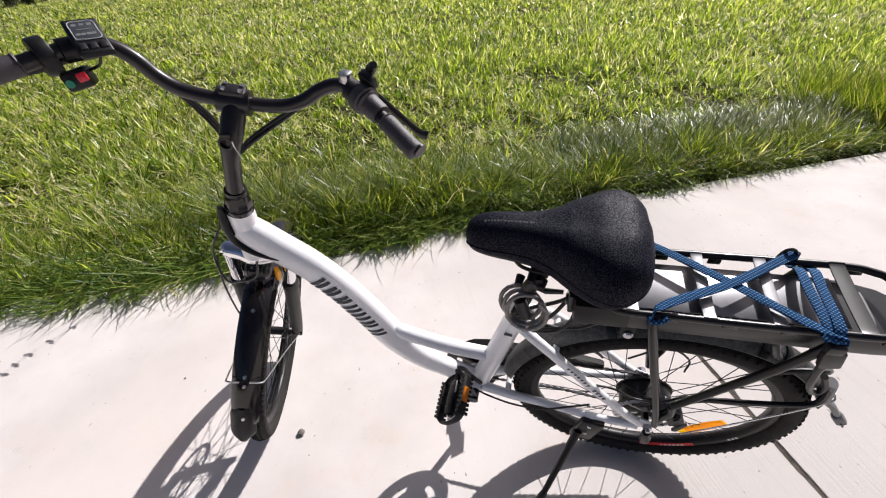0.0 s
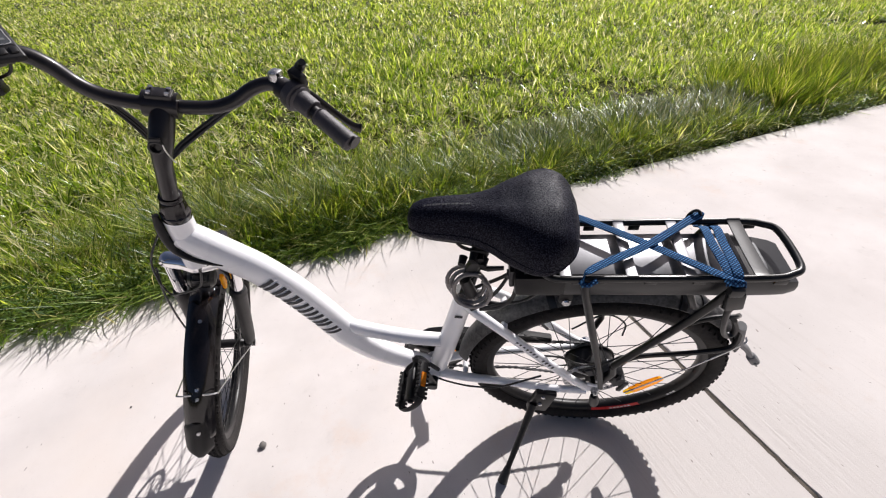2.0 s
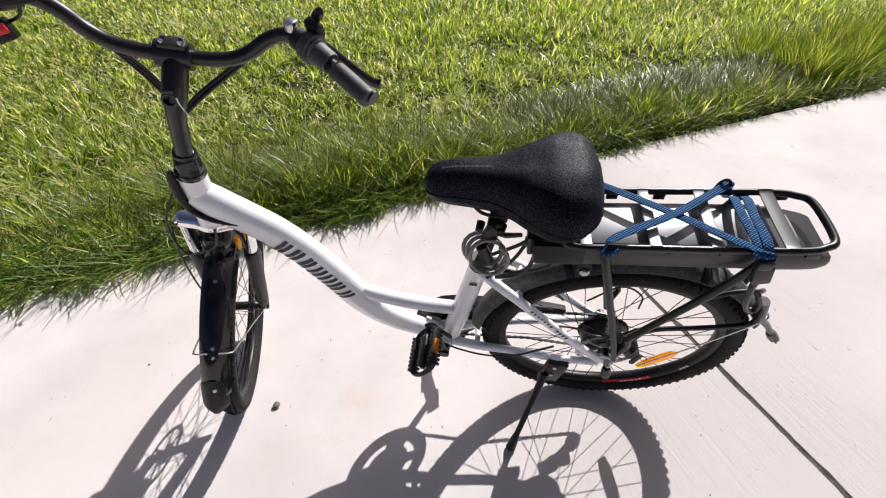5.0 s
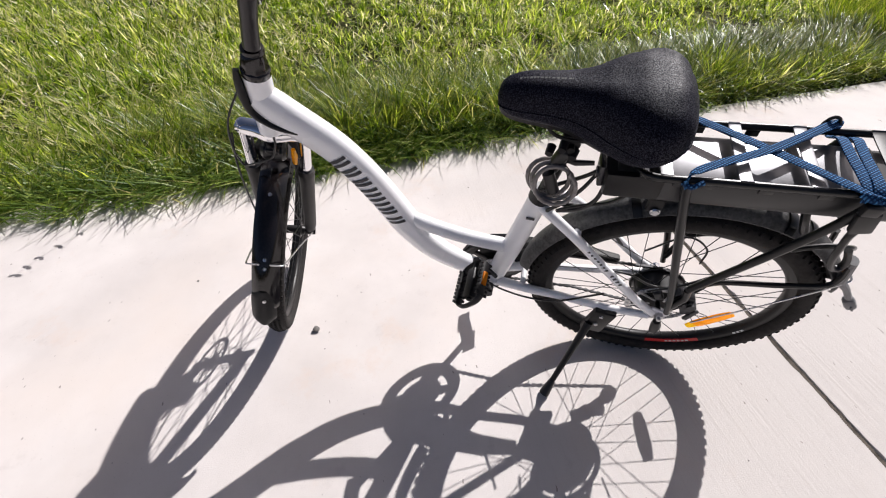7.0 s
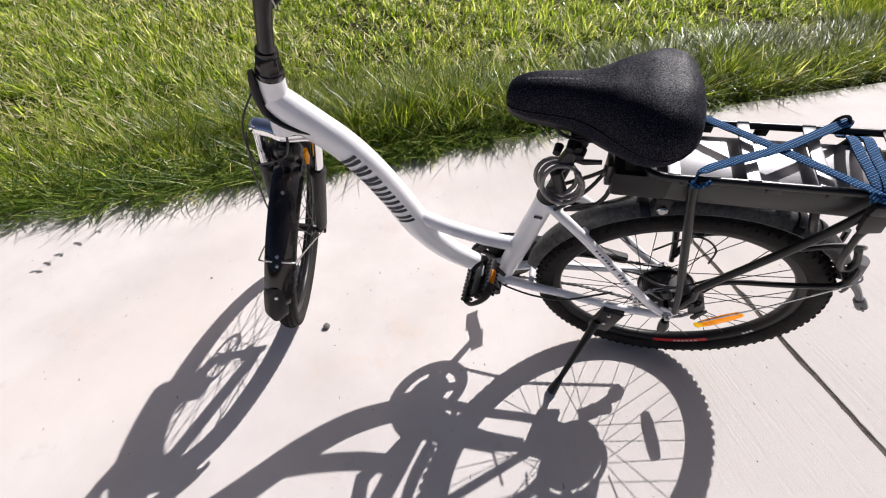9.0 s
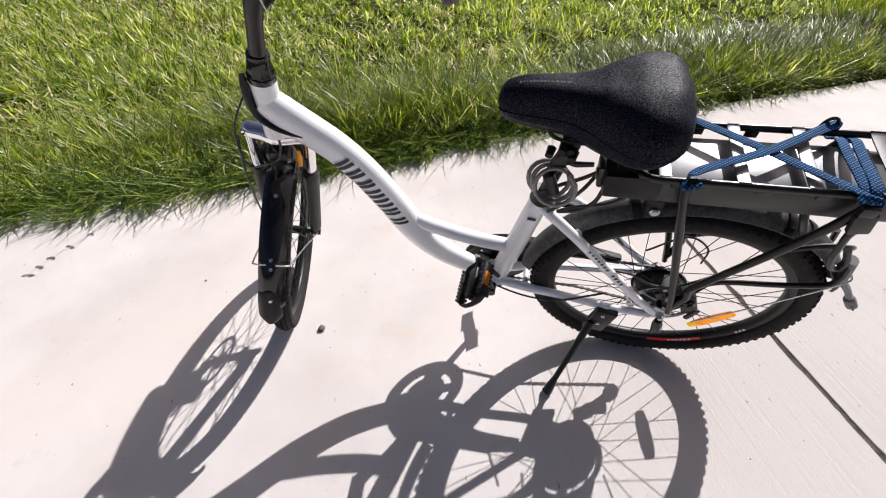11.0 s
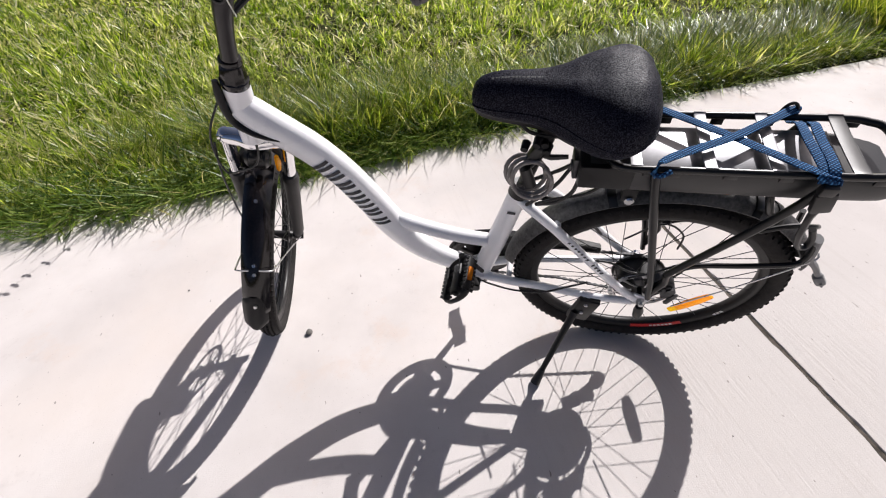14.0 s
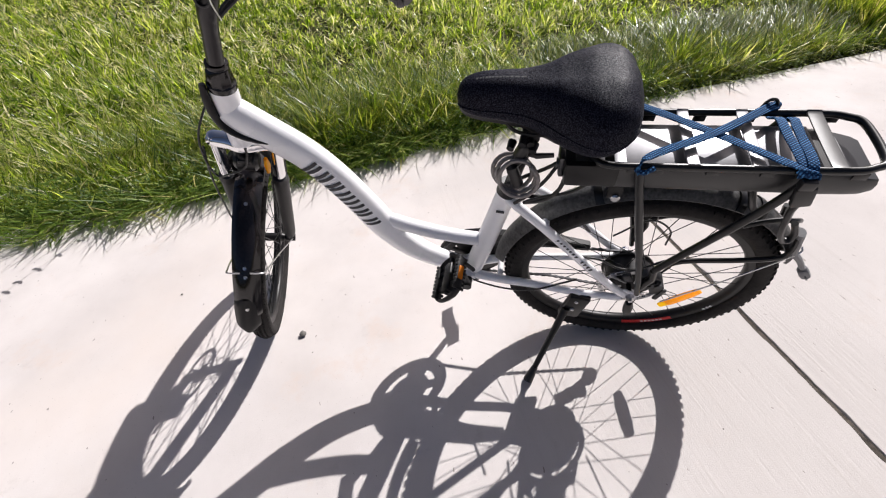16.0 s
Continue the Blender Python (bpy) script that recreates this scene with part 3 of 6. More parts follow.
    chunks.append(blades(rng, plan(u, d), rng.uniform(0.07, 0.2, m) * (1.0 - gap * 0.6 * np.clip(1 - d / 0.26, 0, 1)), rng.uniform(0.004, 0.007, m), np.abs(rng.normal(0.4, 0.3, m)), rng.uniform(0, 2 * np.pi, m), rng.uniform(0.2, 1.4, m), 4))
    # a few tall upright clumps beyond the hollow
    tall, per = 46, 100
    cu, cd = rng.uniform(2.45, 4.5, tall), rng.uniform(0.3, 1.0, tall)
    who = np.repeat(np.arange(tall), per)
    m = tall * per
    du, dd = rng.normal(0, 1, m), rng.normal(0, 1, m)
    chunks.append(blades(rng, plan(cu[who] + du * 0.035, cd[who] + dd * 0.035), rng.uniform(0.22, 0.46, m), rng.uniform(0.005, 0.009, m), 0.04 + 0.16 * np.hypot(du, dd), np.arctan2(dd, du) + aside + rng.normal(0, 0.3, m), rng.uniform(0.2, 0.8, m), 5, twist=0.35))
    # long grass leaning back and aside, its tips bowed level along a crest in from the edge
    for u0, u1, m, deep, spread, way, stray in ((0.0, 2.1, 1700, 0.2, 0.1, aside + 0.9, 1.1), (0.0, 2.35, 5000, 0.48, 0.1, aside + 0.75, 0.5), (-2.5, 0.1, 900, 0.36, 0.18, np.pi + 0.1, 1.2), (-2.75, -0.38, 1000, 0.32, 0.15, aside + 0.75, 0.8)):
        u, d = rng.uniform(u0, u1, m), np.abs(rng.normal(deep, spread, m)) + 0.04
        keep = rng.uniform(0, 1, m) < 0.65 + 0.6 * patchy(plan(u, d), 6.0, 8)
        u, d = u[keep], d[keep]
        m = len(u)
        chunks.append(blades(rng, plan(u, d), rng.uniform(0.2, 0.4, m), rng.uniform(0.0045, 0.009, m), rng.uniform(0.1, 0.45, m), way + rng.normal(0, stray, m), rng.uniform(0.8, 1.15, m), 6, twist=stray * 0.35, bend=0.7))
    stuff_mesh("edge_grass", chunks, LONG_GRASS, "long uncut grass leaning along the slab edge", "grass")
    # drooping tufts that hang out over the concrete
    chunks = []
    tufts = 140
    m = tufts * 34
    cu = np.sort(rng.uniform(-4.8, -0.75, tufts))
    who = rng.integers(0, tufts, m)
    u = cu[who] + rng.normal(0, 0.035, m)
    d = 0.08 - (0.2 + 0.09 * np.clip((-1.0 - u) / 1.2, 0, 1)) * rng.uniform(0, 1, m) ** 1.2 * rng.uniform(0.4, 1.0, tufts)[who]
    turn = rng.normal(0, 0.7, tufts)[who]
    chunks.append(blades(rng, plan(u, d), rng.uniform(0.05, 0.2, m) * rng.uniform(0.5, 1.2, tufts)[who], rng.uniform(0.005, 0.0095, m), rng.uniform(0.7, 1.35, m), over + turn + rng.normal(0, 0.6, m), rng.uniform(0.1, 0.6, m), 5, base_z=rng.uniform(0.0, 0.03, m)))
    # stray blades that lie out over the concrete
    m = 380
    u, d = -0.4 - 4.2 * rng.uniform(0, 1, m) ** 0.8, rng.uniform(-0.08, 0.05, m)
    chunks.append(blades(rng, plan(u, d), rng.uniform(0.12, 0.36, m), rng.uniform(0.004, 0.0075, m), rng.uniform(0.5, 1.15, m), over + rng.normal(0, 0.7, m), rng.uniform(0.2, 0.75, m), 6, base_z=0.0))
    # coarse blades lying across one another at the foot of the tufts
    m = 1500
    u, d = rng.uniform(-4.8, -0.35, m), rng.uniform(-0.05, 0.16, m)
    d -= 0.08 * np.clip((-1.0 - u) / 1.2, 0, 1)
    keep = rng.uniform(0, 1, m) < 0.55 + 0.6 * patchy(plan(u, d), 7.0, 23)
    u, d = u[keep], d[keep]
    m = len(u)
    chunks.append(blades(rng, plan(u, d), rng.uniform(0.08, 0.24, m), rng.uniform(0.005, 0.0095, m), rng.uniform(0.5, 1.3, m), over + rng.normal(0, 1.3, m), rng.uniform(0.1, 0.9, m), 5, base_z=rng.uniform(0.0, 0.08, m) * np.clip(d / 0.05, 0, 1)))
    m = 900
    u = rng.uniform(-0.2, 4.6, m)
    d = rng.uniform(-0.02, 0.06, m) + 0.03 * patchy(plan(u, u * 0), 5.0, 21)
    keep = rng.uniform(0, 1, m) < 0.5 + 0.6 * patchy(plan(u, d), 9.0, 9)
    u, d = u[keep], d[keep]
    m = len(u)
    chunks.append(blades(rng, plan(u, d), rng.uniform(0.03, 0.11, m), rng.uniform(0.0025, 0.0045, m), rng.uniform(0.3, 1.2, m), over + rng.normal(0, 0.8, m), rng.uniform(0.2, 0.9, m), 3, base_z=-0.005))
    # these blades take the darker tones that stand for shade
    stuff_mesh("overhanging_grass", chunks, SHADED_GRASS, "grass drooping over the slab edge, coloured darker for shade", "grass")
    # small broad-leaved weeds between the tufts
    cl, each = 520, 44
    m = cl * each
    cu, cd = np.where(rng.uniform(0, 1, cl) < 0.5, rng.uniform(-4.6, 3.9, cl), np.where(rng.uniform(0, 1, cl) < 0.5, rng.normal(-0.2, 0.55, cl), rng.normal(-2.25, 0.5, cl))), np.abs(rng.normal(0.05, 0.1, cl))
    lift = rng.uniform(0.02, 0.13, cl)
    who = np.repeat(np.arange(cl), each)
    u = cu[who] + rng.normal(0, 0.045, m)
    d = np.maximum(cd[who] + rng.normal(0, 0.035, m) + 0.05 * patchy(plan(u, u * 0), 5.0, 21) - np.where(u < -0.75, 0.05, 0.0), -0.1)
    c = np.zeros((m, 3))
    c[:, :2], c[:, 2] = plan(u, d), 0.004 + rng.uniform(0, 1, m) ** 0.7 * lift[who] * np.clip(0.25 + d / 0.06, 0.2, 1)
    a, tilt, r = rng.uniform(0, 2 * np.pi, m), rng.normal(0, 0.5, (m, 2)), rng.uniform(0.0035, 0.009, m)
    v = np.zeros((m, 6, 3))
    for k, (px, py) in enumerate(((-1, 0), (-0.3, 0.62), (0.5, 0.5), (1, 0), (0.5, -0.5), (-0.3, -0.62))):
        x, y = r * (px * np.cos(a) - py * np.sin(a)), r * (px * np.sin(a) + py * np.cos(a))
        v[:, k] = c + np.stack([x, y, x * tilt[:, 0] + y * tilt[:, 1]], -1)
    f = (np.array([(0, 1, 5), (1, 2, 5), (2, 4, 5), (2, 3, 4)])[None] + (np.arange(m) * 6)[:, None, None]).reshape(-1, 3)
    stuff_mesh("weeds", [(v.reshape(-1, 3), f)], WEED, "small broad-leaved weeds among the edge grass", "weeds")


build_ground()
build_slabs()
build_grass()


# ---- bicycle ----
LEAN = 12.8
BIKE = pose(0, 0, 0.002, LEAN, 0, 0)          # local x to the rear, -y its left side, z up; the rear tyre stands at 0
R_TYRE, R_RIM = 0.335, 0.265
REAR_HUB = Vector((0.0, 0.0, R_TYRE))
# frame, rack and saddle: turned about the rear axle
BODY = Matrix(((0.9859, 0, -0.018, 0.0009), (0, 0.986, 0, 0), (0.018, 0, 0.9859, 0.0184), (0, 0, 0, 1)))
# parts that sit round the rear axle
AT_HUB = Matrix.Translation(REAR_HUB) @ Matrix.Scale(0.986, 4) @ Matrix.Translation(-REAR_HUB)
HEAD_ANGLE, STEER = radians(71.03), radians(74.31)
_axis = Vector((math.cos(HEAD_ANGLE), 0, math.sin(HEAD_ANGLE)))
_fwd = Vector((-math.sin(HEAD_ANGLE), 0, math.cos(HEAD_ANGLE)))
_right = Vector((0, 1, 0))
_f2 = _fwd * math.cos(STEER) + _right * math.sin(STEER)
_r2 = _right * math.cos(STEER) - _fwd * math.sin(STEER)
# steered parts: local x to the rider's right, y ahead, z up the steering axis
SIZE = Matrix.Scale(0.9851, 4)
FORK = Matrix.Translation((-0.8744, 0, 0.9206)) @ Matrix((_r2, _f2, _axis)).transposed().to_4x4() @ SIZE
STRAIGHT = Matrix.Translation((-0.8744, 0, 0.9206)) @ Matrix((_right, _fwd, _axis)).transposed().to_4x4() @ SIZE
HEADSET = Matrix.Translation((-0.016, 0, 0.001)) @ STRAIGHT
AXLE_S, RAKE = -0.6557, 0.0463
TO_FRONT = FORK @ Matrix.Translation((0, RAKE, AXLE_S)) @ Matrix.Scale(0.9955, 4)   # wheel axis along x
TO_REAR = Matrix.Translation(REAR_HUB) @ Matrix.Rotation(-math.pi / 2, 4, "Z")  # +x becomes the left side


def ring_pos(r, a, x=0.0):
    return Vector((x, r * math.cos(a), r * math.sin(a)))


def build_wheel(bike, m, label, motor):
    bm = bmesh.new()
    lathe(bm, [(-0.0125, 0.2845), (-0.0105, 0.280), (0.0105, 0.280), (0.0125, 0.2845), (0.0145, 0.2845), (0.0145, 0.274), (0.011, 0.268), (0.004, R_RIM), (-0.004, R_RIM), (-0.011, 0.268), (-0.0145, 0.274), (-0.0145, 0.2845)], 96, closed=True)
    wheel = part("wheel", bm, BLACK_SATIN, bike, label, m)
    # tyre: casing and rows of knobs
    bm = bmesh.new()
    prof = [(0.0135, 0.2835), (0.022, 0.288), (0.0275, 0.298), (0.0288, 0.307), (0.0265, 0.317), (0.0195, 0.3245), (0.0095, 0.3275)]
    prof = prof + [(0.0, 0.3282)] + [(-x, r) for x, r in reversed(prof)]
    lathe(bm, prof, 128, closed=True)
    n, fine = (84, 0.82) if motor else (108, 0.62)
    for k in range(n):
        a = 2 * math.pi * k / n
        rows = [(0.0235, 0.3185, 52, 0.0085, 0.011, 0.0095, 0), (-0.0235, 0.3185, -52, 0.0085, 0.011, 0.0095, 0), (0.0115, 0.3275, 20, 0.0065, 0.010, 0.007, 0.5), (-0.0115, 0.3275, -20, 0.0065, 0.010, 0.007, 0.5), (0.0, 0.3305, 0, 0.0075, 0.013, 0.008, 0)]
        for x, r, tilt, dx, dt, dr, off in rows:
            b = a + off * 2 * math.pi / n
            dx, dt, dr = dx * (0.9 if motor else 0.8), dt * fine, dr * (0.92 if motor else 0.7)
            mm = Matrix.Rotation(b, 4, "X") @ Matrix.Translation((x, 0, r)) @ Matrix.Rotation(radians(tilt), 4, "Y")
            vs = [bm.verts.new(mm @ Vector((sx * dx * q, sy * dt * q / 1.15, sz * dr))) for sz, q in ((-0.5, 0.58), (0.5, 0.45)) for sx, sy in ((-1, -1), (1, -1), (1, 1), (-1, 1))]
            bm.faces.new(vs[4:])
            for i in range(4):
                bm.faces.new((vs[i], vs[(i + 1) % 4], vs[4 + (i + 1) % 4], vs[4 + i]))
    part("tyre", bm, RUBBER, wheel, "knobbly black tyre, dusty at the tread", m)
    # hub
    bm = bmesh.new()
    if motor:
        lathe(bm, [(-0.03, 0.026), (-0.029, 0.05), (-0.024, 0.061), (0.024, 0.061), (0.03, 0.055), (0.034, 0.026)], 40)
        lathe(bm, [(-0.068, 0.0065), (0.068, 0.0065)], 12)
        lathe(bm, [(0.022, 0.067), (0.026, 0.067)], 40)
        lathe(bm, [(-0.026, 0.067), (-0.022, 0.067)], 40)
        flange, off = 0.064, 0.024
    else:
        lathe(bm, [(-0.045, 0.013), (-0.036, 0.016), (-0.033, 0.027), (-0.029, 0.027), (-0.026, 0.0135), (0.026, 0.0135), (0.029, 0.027), (0.033, 0.027), (0.036, 0.016), (0.045, 0.013)], 24)
        lathe(bm, [(-0.062, 0.005), (0.062, 0.005)], 12)
        flange, off = 0.0245, 0.031
    part("hub", bm, BLACK_SATIN, wheel, "black hub motor" if motor else "black front hub", m)
    # spokes: four kinds, nine of each
    for side in (1, -1):
        for way in (1, -1):
            swing = radians(38 if motor else 62) * way
            a = ring_pos(flange, math.pi / 2 + swing, side * off)
            b = ring_pos(R_RIM + 0.003, math.pi / 2, side * 0.003)
            me = finish("spoke", tube([a, b], 0.0011, 5), SPOKE_BLACK)
            for k in range(9):
                ang = 2 * math.pi * (k / 9 + (0.25 if side > 0 else 0.0) / 9 + (0.5 if way > 0 else 0.0) / 9)
                ob = new("spoke", me)
                ob.parent = wheel
                ob.matrix_basis = m @ Matrix.Rotation(ang, 4, "X")
    # valve
    part("valve", tube([ring_pos(R_RIM, 2.2), ring_pos(0.225, 2.2)], [0.004, 0.0032], 8), DARK_STEEL, wheel, "", m)
    return wheel


def build_reflector(wheel, m, centre, along, name="reflector"):
    """A long oval spoke reflector, in wheel coordinates."""
    a = Vector(along).normalized()
    for mat, lo, hi, th in ((AMBER, -0.037, 0.062, 0.0165), (YELLOW, -0.062, -0.0375, 0.0155)):
        bm = bmesh.new()
        pts = [Vector(centre) + a * t for t in np.linspace(lo, hi, 9).tolist()]
        rr = [th * (1 - max(0.0, abs(t) - 0.03) / 0.065) ** 0.5 for t in np.linspace(lo, hi, 9).tolist()]
        sweep(bm, pts, rr, 10, wide=0.45, hint=(1, 0, 0))
        part(name, bm, mat, wheel, "orange plastic spoke reflector" if mat is AMBER else "yellow end of the spoke reflector", m)


def build_frame(bike):
    bm = bmesh.new()
    # swooping main tube
    main = spline([(-0.912, 0, 0.872), (-0.886, 0, 0.843), (-0.848, 0, 0.806), (-0.79, 0, 0.751), (-0.741, 0, 0.679), (-0.698, 0, 0.587), (-0.655, 0, 0.482), (-0.6, 0, 0.397), (-0.527, 0, 0.341), (-0.435, 0, 0.298)], 7)
    sweep(bm, main, [0.034, 0.038, 0.039, 0.0385, 0.039, 0.04, 0.041, 0.036, 0.031, 0.029], 20, wide=0.86, hint=(0, 1, 0))
    # upper strut to the seat tube
    sweep(bm, spline([(-0.664, 0, 0.536), (-0.62, 0, 0.506), (-0.556, 0, 0.48), (-0.478, 0, 0.458), (-0.40, 0, 0.447)], 6), [0.012, 0.02, 0.02, 0.0195, 0.0195], 14)
    # seat tube
    sweep(bm, [(-0.432, 0, 0.28), (-0.383, 0, 0.447), (-0.325, 0, 0.655)], [0.027, 0.0265, 0.0235], 20)
    # head tube
    inv = BODY.inverted()
    top, low = inv @ (HEADSET @ Vector((0, 0, -0.012))), inv @ (STRAIGHT @ Vector((0, 0, -0.157)))
    sweep(bm, [top, low], [0.027, 0.0275], 22)
    # bottom bracket shell
    sweep(bm, [(-0.44, -0.036, 0.29), (-0.44, 0.036, 0.29)], 0.0235, 20)
    # chain stays and seat stays of both sides
    for s in (-1, 1):
        sweep(bm, spline([(-0.415, s * 0.022, 0.297), (-0.33, s * 0.038, 0.303), (-0.24, s * 0.047, 0.305), (-0.12, s * 0.06, 0.301), (-0.015, s * 0.068, 0.308)], 6), [0.014, 0.0125, 0.011, 0.0105, 0.0095], 12)
        sweep(bm, spline([(-0.325, s * 0.014, 0.635), (-0.292, s * 0.036, 0.625), (-0.235, s * 0.053, 0.578), (-0.157, s * 0.061, 0.487), (-0.06, s * 0.067, 0.373), (-0.012, s * 0.068, 0.326)], 6), [0.012, 0.012, 0.0115, 0.011, 0.0105, 0.0105], 12)
        # dropout plate
        block(bm, (0.052, 0.006, 0.036), Matrix.Translation((0.0, s * 0.066, 0.322)) @ Matrix.Rotation(0.5, 4, "Y"), 0.0025)
    # stay bridges
    sweep(bm, [(-0.236, -0.05, 0.58), (-0.236, 0.05, 0.58)], 0.008, 10)
    sweep(bm, [(-0.345, -0.035, 0.303), (-0.345, 0.035, 0.303)], 0.008, 10)
    frame_ob = part("frame", bm, WHITE_PAINT, bike, "white step-through frame with a swooping main tube")
    # the lettering on the main tube as plain slanted bars, and on the stay
    path = [Vector(p) for p in ((-0.79, 0, 0.751), (-0.768, 0, 0.722), (-0.741, 0, 0.679), (-0.72, 0, 0.634), (-0.698, 0, 0.587), (-0.677, 0, 0.535), (-0.653, 0, 0.478))]
    curve = spline(path, 12)
    lengths = [0.0]
    for a, b in zip(curve, curve[1:]):
        lengths.append(lengths[-1] + (b - a).length)
    for k in range(14):
        s = 0.022 + (k // 2) * 0.0345 + (k % 2) * 0.0135
        i = min(range(len(lengths)), key=lambda j: abs(lengths[j] - s))
        d = (curve[min(i + 1, len(curve) - 1)] - curve[i - 1]).normalized()
        nrm = Vector((d.z, 0, -d.x))
        if nrm.z < 0:
            nrm = -nrm
        bm = bmesh.new()
        rows = []
        for q in np.linspace(-0.014, 0.026, 8).tolist():
            across = -math.sqrt(max(0.0, 1 - (q / 0.0395) ** 2)) * 0.0342 - 0.0012
            rows.append([bm.verts.new(curve[i] + nrm * q + d * (w + q * 0.22) + Vector((0, across - e, 0))) for e in (0, 0.0006) for w in (-0.0042, 0.0042)])
        for a, b in zip(rows, rows[1:]):
            for f in ((a[0], a[1], b[1], b[0]), (a[2], b[2], b[3], a[3]), (a[0], b[0], b[2], a[2]), (a[1], a[3], b[3], b[1])):
                bm.faces.new(f)
        part("print_bar", bm, DARK_PRINT, frame_ob)
    for k in range(12):
        t = 0.16 + k * 0.047
        if k == 7:
            continue
        p = Vector((-0.235, -0.0645, 0.586)).lerp(Vector((-0.06, -0.0785, 0.381)), t)
        part("print_bar", box((0.0052, 0.0012, 0.0085), Matrix.Translation(p) @ Matrix.Rotation(0.864, 4, "Y"), 0.0), DARK_PRINT, frame_ob)
    part("seat_label", box((0.019, 0.0012, 0.008), Matrix.Translation((-0.343, -0.0262, 0.60)) @ Matrix.Rotation(0.15, 4, "Y"), 0.0), DARK_PRINT, frame_ob, "small dark label")
    # seat clamp with its lever
    bm = bmesh.new()
    sweep(bm, [(-0.3275, 0, 0.645), (-0.3215, 0, 0.668)], 0.0265, 20)
    block(bm, (0.022, 0.02, 0.02), Matrix.Translation((-0.297, 0, 0.654)), 0.003)
    sweep(bm, spline([(-0.292, -0.018, 0.655), (-0.262, -0.03, 0.663), (-0.236, -0.033, 0.664)], 4), [0.005, 0.006, 0.0045], 8)
    part("seat_clamp", bm, BLACK_SATIN, bike, "black quick-release seat clamp")
    # seat post and its top clamp
    bm = bmesh.new()
    sweep(bm, [(-0.325, 0, 0.655), (-0.2855, 0, 0.805)], 0.0142, 16)
    part("seat_post", bm, BLACK_PAINT, bike, "black seat post")
    bm = bmesh.new()
    block(bm, (0.034, 0.042, 0.03), Matrix.Translation((-0.284, 0, 0.822)), 0.006)
    for s in (-1, 1):
        sweep(bm, spline([(-0.335, s * 0.016, 0.862), (-0.315, s * 0.02, 0.838), (-0.27, s * 0.022, 0.829), (-0.2, s * 0.03, 0.845), (-0.15, s * 0.045, 0.872)], 4), 0.0036, 8)
    sweep(bm, [(-0.284, -0.034, 0.815), (-0.284, 0.034, 0.815)], 0.007, 10)
    part("saddle_clamp", bm, BLACK_SATIN, bike, "black saddle clamp and rails")
    # cable cover that runs round the head tube into the main tube
    bm = bmesh.new()
    sweep(bm, spline([(-0.914, -0.02, 0.942), (-0.92, -0.024, 0.915), (-0.926, -0.026, 0.88), (-0.92, -0.03, 0.848), (-0.894, -0.033, 0.825), (-0.866, -0.033, 0.812), (-0.838, -0.03, 0.802)], 6), [0.006, 0.009, 0.0095, 0.0085, 0.0065, 0.005, 0.0035], 12)
    part("cable_sleeve", bm, BLACK_SATIN, bike, "dark sleeve round the control cables")


